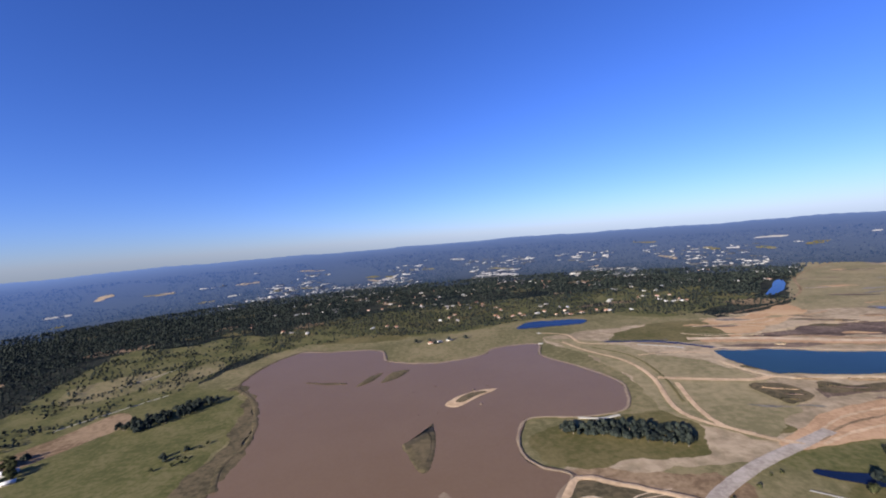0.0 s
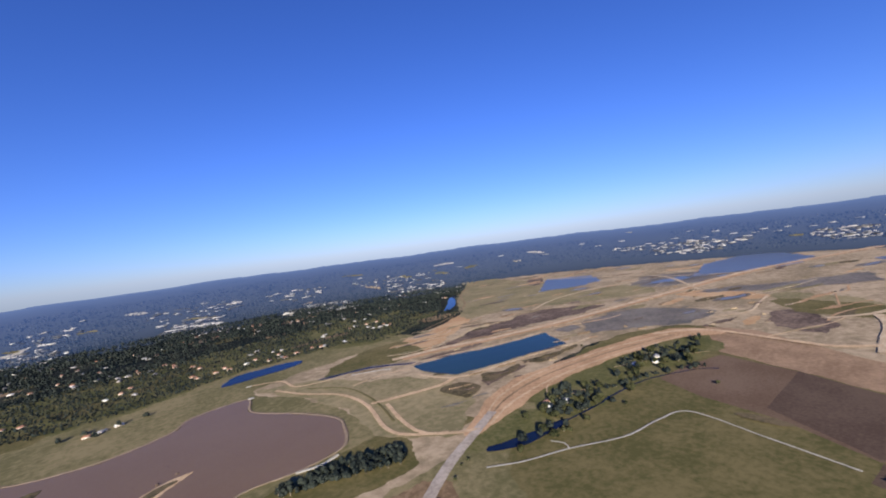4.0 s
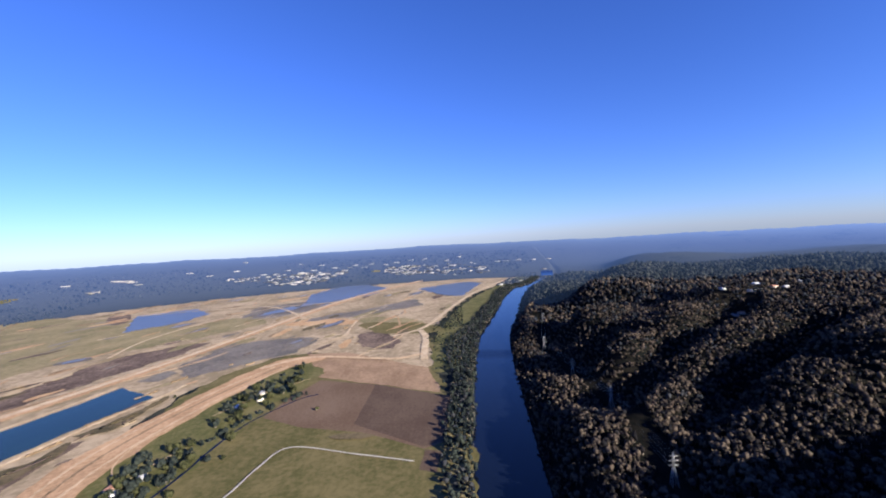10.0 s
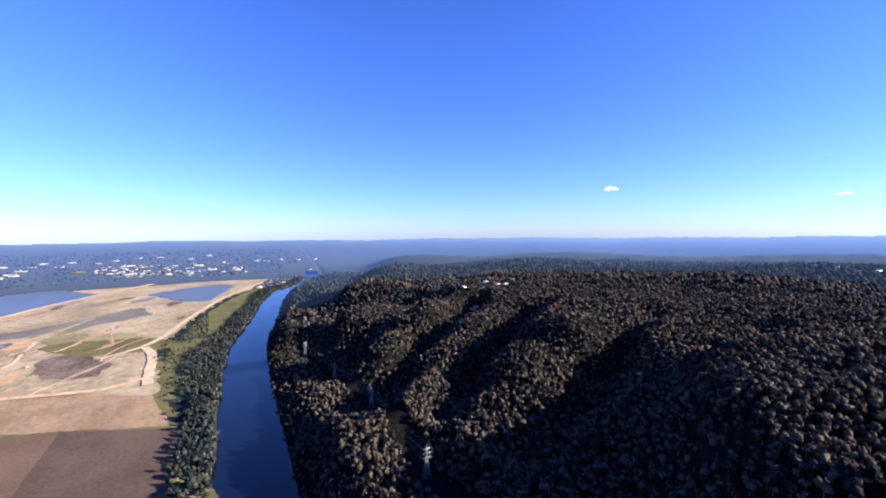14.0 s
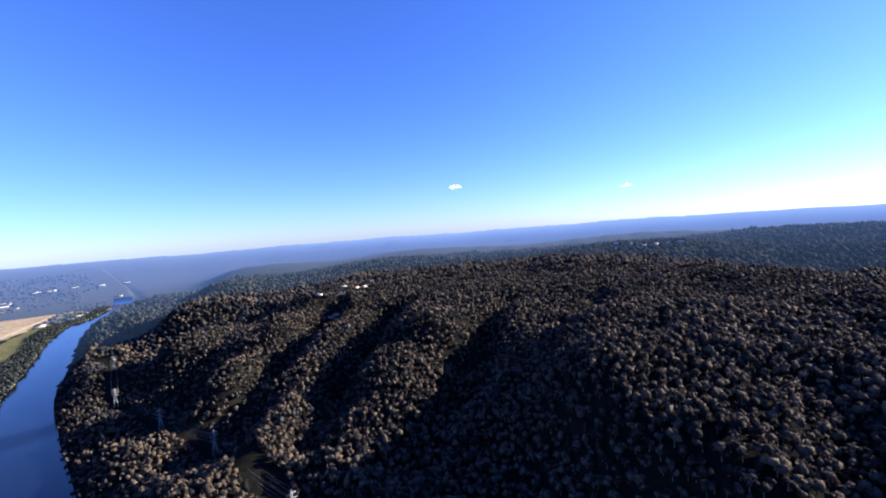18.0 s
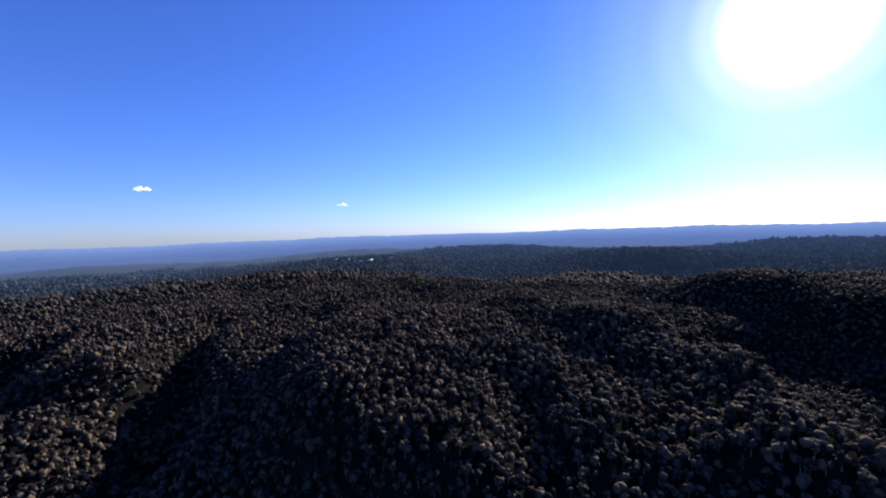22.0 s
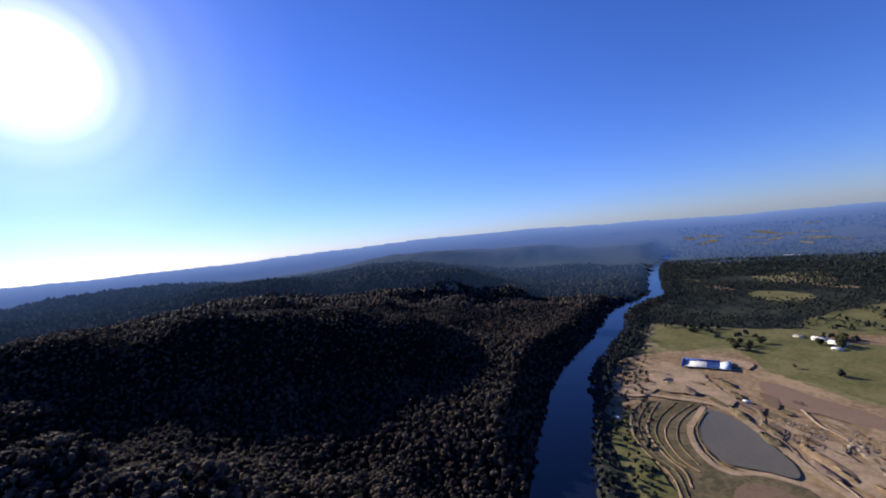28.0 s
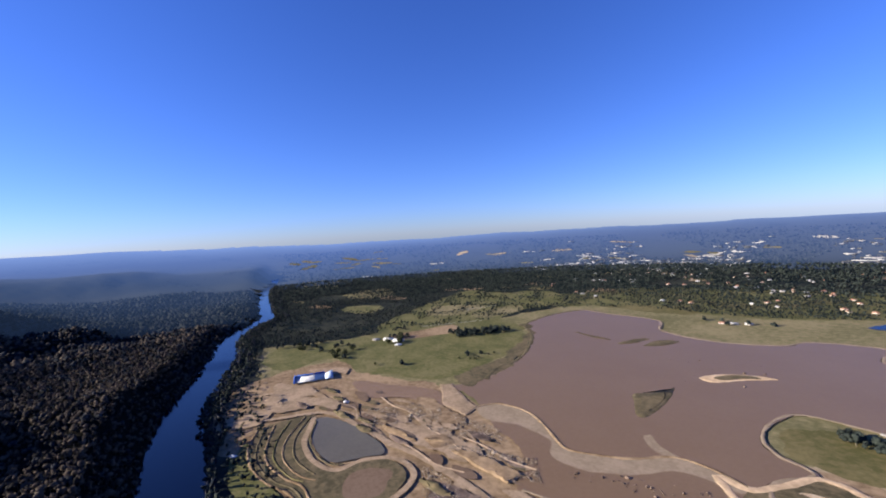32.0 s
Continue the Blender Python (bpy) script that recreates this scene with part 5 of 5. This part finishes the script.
# ---- houses and sheds ----
def box(w, d, h, z=0.0):
    v = [(sx * w / 2, sy * d / 2, z + k * h) for k in (0, 1) for sx, sy in ((-1, -1), (1, -1), (1, 1), (-1, 1))]
    return v, [(3, 2, 1, 0), (4, 5, 6, 7), (0, 1, 5, 4), (1, 2, 6, 5), (2, 3, 7, 6), (3, 0, 4, 7)]


def roof(w, d, z, h, hip):
    w, d = w / 2 + 0.6, d / 2 + 0.6
    e = w - hip
    v = [(-w, -d, z), (w, -d, z), (w, d, z), (-w, d, z), (-e, 0, z + h), (e, 0, z + h), (-w, -d, z - 0.25), (w, -d, z - 0.25), (w, d, z - 0.25), (-w, d, z - 0.25)]
    f = [(0, 1, 5, 4), (2, 3, 4, 5), (3, 0, 4, 4), (1, 2, 5, 5), (6, 7, 1, 0), (7, 8, 2, 1), (8, 9, 3, 2), (9, 6, 0, 3), (9, 8, 7, 6)]
    bm = bmesh.new()
    vs = [bm.verts.new(p) for p in v]
    for q in f:
        bm.faces.new(list(dict.fromkeys(vs[i] for i in q)))
    bmesh.ops.triangulate(bm, faces=bm.faces[:])
    bm.verts.index_update()
    out = [p.co[:] for p in bm.verts], [tuple(p.index for p in g.verts) for g in bm.faces]
    bm.free()
    return out


def house(name, label, w, d, h, rh, hip, wall, top, windows=4, category="house"):
    ob = tagged(new(name), label, category)
    part("wall", *box(w, d, h + 0.3, -0.3), wall, ob)
    part("roof", *roof(w, d, h, rh, hip), top, ob)
    for k in range(windows):
        v, f = box(1.8, 0.12, 1.2, 1.0)
        x = (k // 2 + 0.5) / max(1, windows // 2) * w - w / 2
        y = (d / 2 + 0.03) * (1 if k % 2 else -1)
        part("window", [(a + x, b + y, c) for a, b, c in v], f, M_GLASS, ob)
    return ob


HOUSES = [house("house", "white roofed single storey house among trees", 17, 11, 3, 2.4, 5, M_WALL, M_WHITE), house("house", "red tiled single storey house among trees", 15, 12, 3, 2.8, 5, M_WALL, M_ROOFRED),
          house("house", "grey roofed house among trees", 19, 10, 3, 2.2, 4, M_WALL, M_ROOFGREY), house("shed", "white metal farm shed with a low roof", 28, 14, 5, 1.8, 0.1, M_WHITE, M_WHITE, 0, "shed"),
          house("warehouse", "long white warehouse in the far town", 48, 20, 4, 1, 0.1, M_SHED, M_SHED, 0, "warehouse"),
          house("hut", "small white site hut on the quarry ground", 9, 5, 3, 0.5, 0.1, M_WHITE, M_WHITE, 2, "hut")]
BUILT = set()


def build(which, x, y, turn, group):
    m = pose(x, y, float(height(x, y)), 0, 0, turn)
    if which in BUILT:
        ob = copy_thing(HOUSES[which], m)
    else:
        BUILT.add(which)
        ob = HOUSES[which]
        ob.matrix_basis = m
    tagged(ob, group=group)


for hx, hy, kind_, turn in SUBURB:
    build(kind_, hx, hy, turn, "houses of the suburb")
for w, x, y, a in ((3, -758, 605, 30), (3, -724, 612, 30), (0, -692, 587, 40), (2, -790, 585, 30), (0, 581, 521, 20), (0, 620, 510, 60), (1, 596, 535, 10), (0, 890, 478, 30), (2, 927, 492, 30), (0, 856, 506, 0),
                   (2, -69, 1224, 10), (0, -39, 1234, 10), (1, -94, 1216, 0)):
    build(w, x, y, a, "farm buildings")
for x, y, a in ((-441, 102, 20), (-476, 300, 40)):
    build(5, x, y, a, "site huts in the quarry")
for w, x, y, a in ((3, 173, 452, -18), (5, 201, 441, 10), (5, 210, 430, 70), (5, 142, 461, 30), (5, 121, 425, 0)):
    build(w, x, y, a, "buildings of the works yard")
for k in range(9):
    build((0, 2, 1)[k % 3], *TOP_HOUSES[k], 20 * k, "houses on the mountain top")
for k in range(3):
    build(0, *TOP_HOUSES[9 + k], 10 * k, "houses on the mountain top")


# ---- far town, towers, tank, clouds ----
def far_spot(az, el):
    """The ground's spot that lies in this direction from over the middle of the plan."""
    a = radians(az)
    for r in range(1800, 4700, 10):
        x, y = CENTRE[0] + r * math.cos(a), CENTRE[1] + r * math.sin(a)
        if (float(height(x, y)) - 302) / r > math.tan(radians(el)):
            break
    return x, y


for k, (az, el) in enumerate(((28.9, -1.6), (22.3, -2.3), (19.7, -2.6), (17, -3.5), (15.2, -2.9), (22.4, -3.4), (25.5, -3.4), (13.1, -2.9), (7.5, -2.7), (5.5, -2.65), (4.2, -3.7), (0.7, -2.6), (-4.7, -3.5), (-5.8, -3.5),
                              (-7.5, -3.4), (-9.6, -3.5), (-11.7, -3.5), (20.8, -3.2), (24, -3.0), (18, -3.1), (16, -3.2), (14, -3.3), (27, -3.3), (30, -2.6), (33, -2.9), (11, -3.1), (9.5, -2.9), (2.5, -3.0), (35, -2.4), (40, -3.2),
                              (46, -2.7), (52, -3.5), (85, -3.3), (96, -3.0), (101, -4.0), (110, -3.1), (118, -2.6), (75, -3.9), (66, -3.2))):
    x, y = far_spot(az, el)
    build(4, x, y, az + 90 + 7 * (k % 5), "far warehouses")


def far_fields():
    """Pale clearings and fields strewn over the far plain."""
    r = random.Random(29)
    for k in range(52):
        az, el = r.uniform(8, 150), r.uniform(-6.2, -2.6)
        if k > 38:
            az, el = r.uniform(142, 158), r.uniform(-5.2, -2.4)
        x, y = far_spot(az, el)
        if inside_of(np.array([x]), np.array([y]), OPEN)[0] or river_side(x, y) > -120:
            continue
        w, d, a = r.uniform(35, 110), r.uniform(12, 34), radians(az + 90) + r.gauss(0, 0.5)
        pts = [(x + w * u * math.cos(a) - d * v * math.sin(a), y + w * u * math.sin(a) + d * v * math.cos(a)) for u, v in ((-1, 0.2), (-0.5, 1), (0.6, 0.8), (1, 0), (0.4, -1), (-0.7, -0.7))]
        patch("far_clearing", pts, M_PASTURE if k > 38 else r.choice((M_OLIVE, M_PATH, M_OLIVE, M_PASTURE, M_QUARRY)), "pale clearing on the far plain", rag=5, drape=True)


far_fields()


def town():
    """Small pale roofs of the far town, past counting."""
    r = np.random.default_rng(17)
    v, f = [], []
    while len(v) < 8 * 1150:
        az = r.choice((r.uniform(-13, 45), r.uniform(-10, 125), r.uniform(30, 120), r.uniform(5, 40)))
        q = r.uniform(2500, 3600)
        x, y = CENTRE[0] + q * math.cos(radians(az)), CENTRE[1] + q * math.sin(radians(az))
        if inside_of(np.array([x]), np.array([y]), OPEN)[0] or wave(np.array(x), np.array(y), 0.008, 55) < -0.05:
            continue
        p, g = box(r.choice((r.uniform(9, 30), r.uniform(9, 24), r.uniform(30, 80))), r.uniform(8, 18), r.uniform(2.5, 6))
        a = radians(az + 90) + r.normal(0, 0.5)
        f += [tuple(i + len(v) for i in h) for h in g]
        z = float(height(x, y)) + 2
        v += [(x + i * math.cos(a) - j * math.sin(a), y + i * math.sin(a) + j * math.cos(a), z + k) for i, j, k in p]
    tagged(link("far_town", v, f, M_TOWN), "small pale roofs of a far town among trees", "buildings", kind="stuff")


M_TOWN = material("pale_town_roofs", (0.07, 0.07, 0.07), (0.36, 0.35, 0.33), 0.01, 0.05, island=1.1)
town()
for k in range(6):
    build(3, *TOP_HOUSES[12 + k], 35, "white sheds on the plateau")


def beam(a, b, w):
    """Verts and faces of a square bar."""
    a, b = Vector(a), Vector(b)
    d = (b - a).normalized()
    s = d.orthogonal().normalized() * w / 2
    t = d.cross(s)
    v = [tuple(p + q) for p in (a, b) for q in (s + t, s - t, -s - t, -s + t)]
    return v, [(3, 2, 1, 0), (4, 5, 6, 7), (0, 1, 5, 4), (1, 2, 6, 5), (2, 3, 7, 6), (3, 0, 4, 7)]


def joined(bars):
    v, f = [], []
    for p, q in bars:
        f += [tuple(i + len(v) for i in g) for g in q]
        v += p
    return v, f


def pylon():
    ob = tagged(new("power_pylon"), "tall grey steel lattice power pylon with three crossarms", "pylon", "power line pylons")
    half = lambda z: 3.6 - 2.7 * min(z / 20, 1) - 0.3 * max(0, (z - 20) / 14)
    for sx in (-1, 1):
        for sy in (-1, 1):
            part("leg", *joined([beam((sx * half(0), sy * half(0), -0.5), (sx * half(20), sy * half(20), 20), 0.45), beam((sx * half(20), sy * half(20), 20), (sx * half(34), sy * half(34), 34), 0.35)]), M_STEEL, ob)
    bars = []
    for z in range(0, 34, 4):
        h0, h1 = half(z), half(z + 4)
        for s in (-1, 1):
            bars += [beam((-h0, s * h0, z), (h1, s * h1, z + 4), 0.2), beam((h0, s * h0, z), (-h1, s * h1, z + 4), 0.2), beam((s * h0, -h0, z), (s * h1, h1, z + 4), 0.2)]
    part("lattice", *joined(bars), M_STEEL, ob)
    for z, w in ((22, 5.0), (27, 5.6), (32, 4.6)):
        arm = part("crossarm", *joined([beam((0, -w, z), (0, w, z), 0.5), beam((0, -w, z), (0, 0, z + 1.6), 0.3), beam((0, w, z), (0, 0, z + 1.6), 0.3)]), M_STEEL, ob)
        for s in (-1, 1):
            part("insulator", *tube([(0, s * (w - 0.2), z - 0.1 - 0.2 * i) for i in range(6)], [0.12, 0.25, 0.12, 0.25, 0.12, 0.2]), M_GLASS, arm, "dark glass insulator string")
    return ob


first = pylon()
for k, (x, y) in enumerate(PYLONS):
    m = pose(x, y, float(height(x, y)), 0, 0, 0)
    if k:
        copy_thing(first, m)
    else:
        first.matrix_basis = m
spans = []
for (x0, y0), (x1, y1) in zip(PYLONS, PYLONS[1:]):
    z0, z1 = float(height(x0, y0)), float(height(x1, y1))
    for w, z in ((4.8, 21.5), (5.4, 26.5), (4.4, 31.5)):
        for s in (-1, 1):
            pts = [(x0 + (x1 - x0) * t, y0 + (y1 - y0) * t + s * w, z0 + (z1 - z0) * t + z - 18 * t * (1 - t)) for t in (0, 0.2, 0.4, 0.6, 0.8, 1)]
            spans += [beam(a, b, 0.08) for a, b in zip(pts, pts[1:])]
tagged(link("power_cables", *joined(spans), M_STEEL), "thin sagging power cables between pylons", "cables", kind="stuff")


def tank():
    ob = tagged(new("settling_tank"), "open white walled concrete tank with a blue end wall", "tank")
    blue = material("blue_wall_paint", (0.03, 0.09, 0.32), (0.05, 0.13, 0.42), 0.3, 2.0, rough=0.5)
    part("floor", *box(60, 38, 0.4), M_WHITE, ob, "pale concrete tank floor")
    pale = material("pale_blue_liner", (0.34, 0.42, 0.52), (0.48, 0.55, 0.62), 0.2, 1.5, rough=0.5)
    for name, w, d, x, y, h, m in (("end_wall", 2.4, 44, -31.2, 0, 4.0, blue), ("side_wall", 60, 2.0, 0, 20, 3.6, blue), ("side_wall", 60, 1.6, 0, -19.8, 2.0, M_WHITE), ("cross_wall", 0.8, 37, 8, 0, 1.6, M_WHITE)):
        v, f = box(w, d, h)
        part(name, [(a + x, b + y, c) for a, b, c in v], f, m, ob)
    part("ramp", [(30, -19, 0.3), (30, 19, 0.3), (46, 22, 4.2), (46, -22, 4.2), (30, -19, -0.2), (30, 19, -0.2), (47, 22, -0.2), (47, -22, -0.2)],
         [(0, 3, 2, 1), (4, 5, 6, 7), (3, 7, 6, 2), (0, 4, 7, 3), (1, 2, 6, 5), (0, 1, 5, 4)], pale, ob, "pale blue sloping end of the tank")
    ob.matrix_basis = pose(-648, 317, LAYER[0], 0, 0, 63)


tank()


def cloud(az, el, w, seed):
    """A small puff of white cloud low over the horizon."""
    r = np.random.default_rng(seed)
    n = 26
    u = r.uniform(-1, 1, n)
    c = np.stack([u * w / 2, r.normal(0, w * 0.06, n), (1 - u * u) * r.uniform(0, 0.12, n) * w], -1)
    s = w * r.uniform(0.06, 0.13, n) * (1.1 - 0.7 * np.abs(u))
    v = c[:, None] + ICO_V[None] * (s[:, None, None] * (1 + r.uniform(-0.25, 0.25, (n, len(ICO_V), 1))))
    f = ICO_F[None] + (np.arange(n) * len(ICO_V))[:, None, None]
    ob = tagged(link("backdrop_cloud", v.reshape(-1, 3), f.reshape(-1, 3), M_CLOUD), "small white cloud low in the blue sky", "backdrop", kind="structure")
    a, e, d = radians(az), radians(el), 4450
    ob.matrix_basis = pose(CENTRE[0] + d * math.cos(a) * math.cos(e), CENTRE[1] + d * math.sin(a) * math.cos(e), 300 + d * math.sin(e), 0, 0, az + 90)


M_CLOUD = material("glowing_cloud_white", (0.85, 0.85, 0.87), (0.9, 0.9, 0.92), 0.01, 0.05, bump=0)
# a faint emission stands in for the sunlight scattered through the clouds
M_CLOUD.node_tree.nodes["Principled BSDF"].inputs["Emission Color"].default_value = (0.8, 0.9, 1.0, 1)
M_CLOUD.node_tree.nodes["Principled BSDF"].inputs["Emission Strength"].default_value = 0.28
for k, (az, el, w) in enumerate(((-51.8, 5.5, 150), (-74.1, 3.7, 120), (-110.5, 3.3, 90), (-119.0, 3.2, 50))):
    cloud(az, el, w, 80 + k)
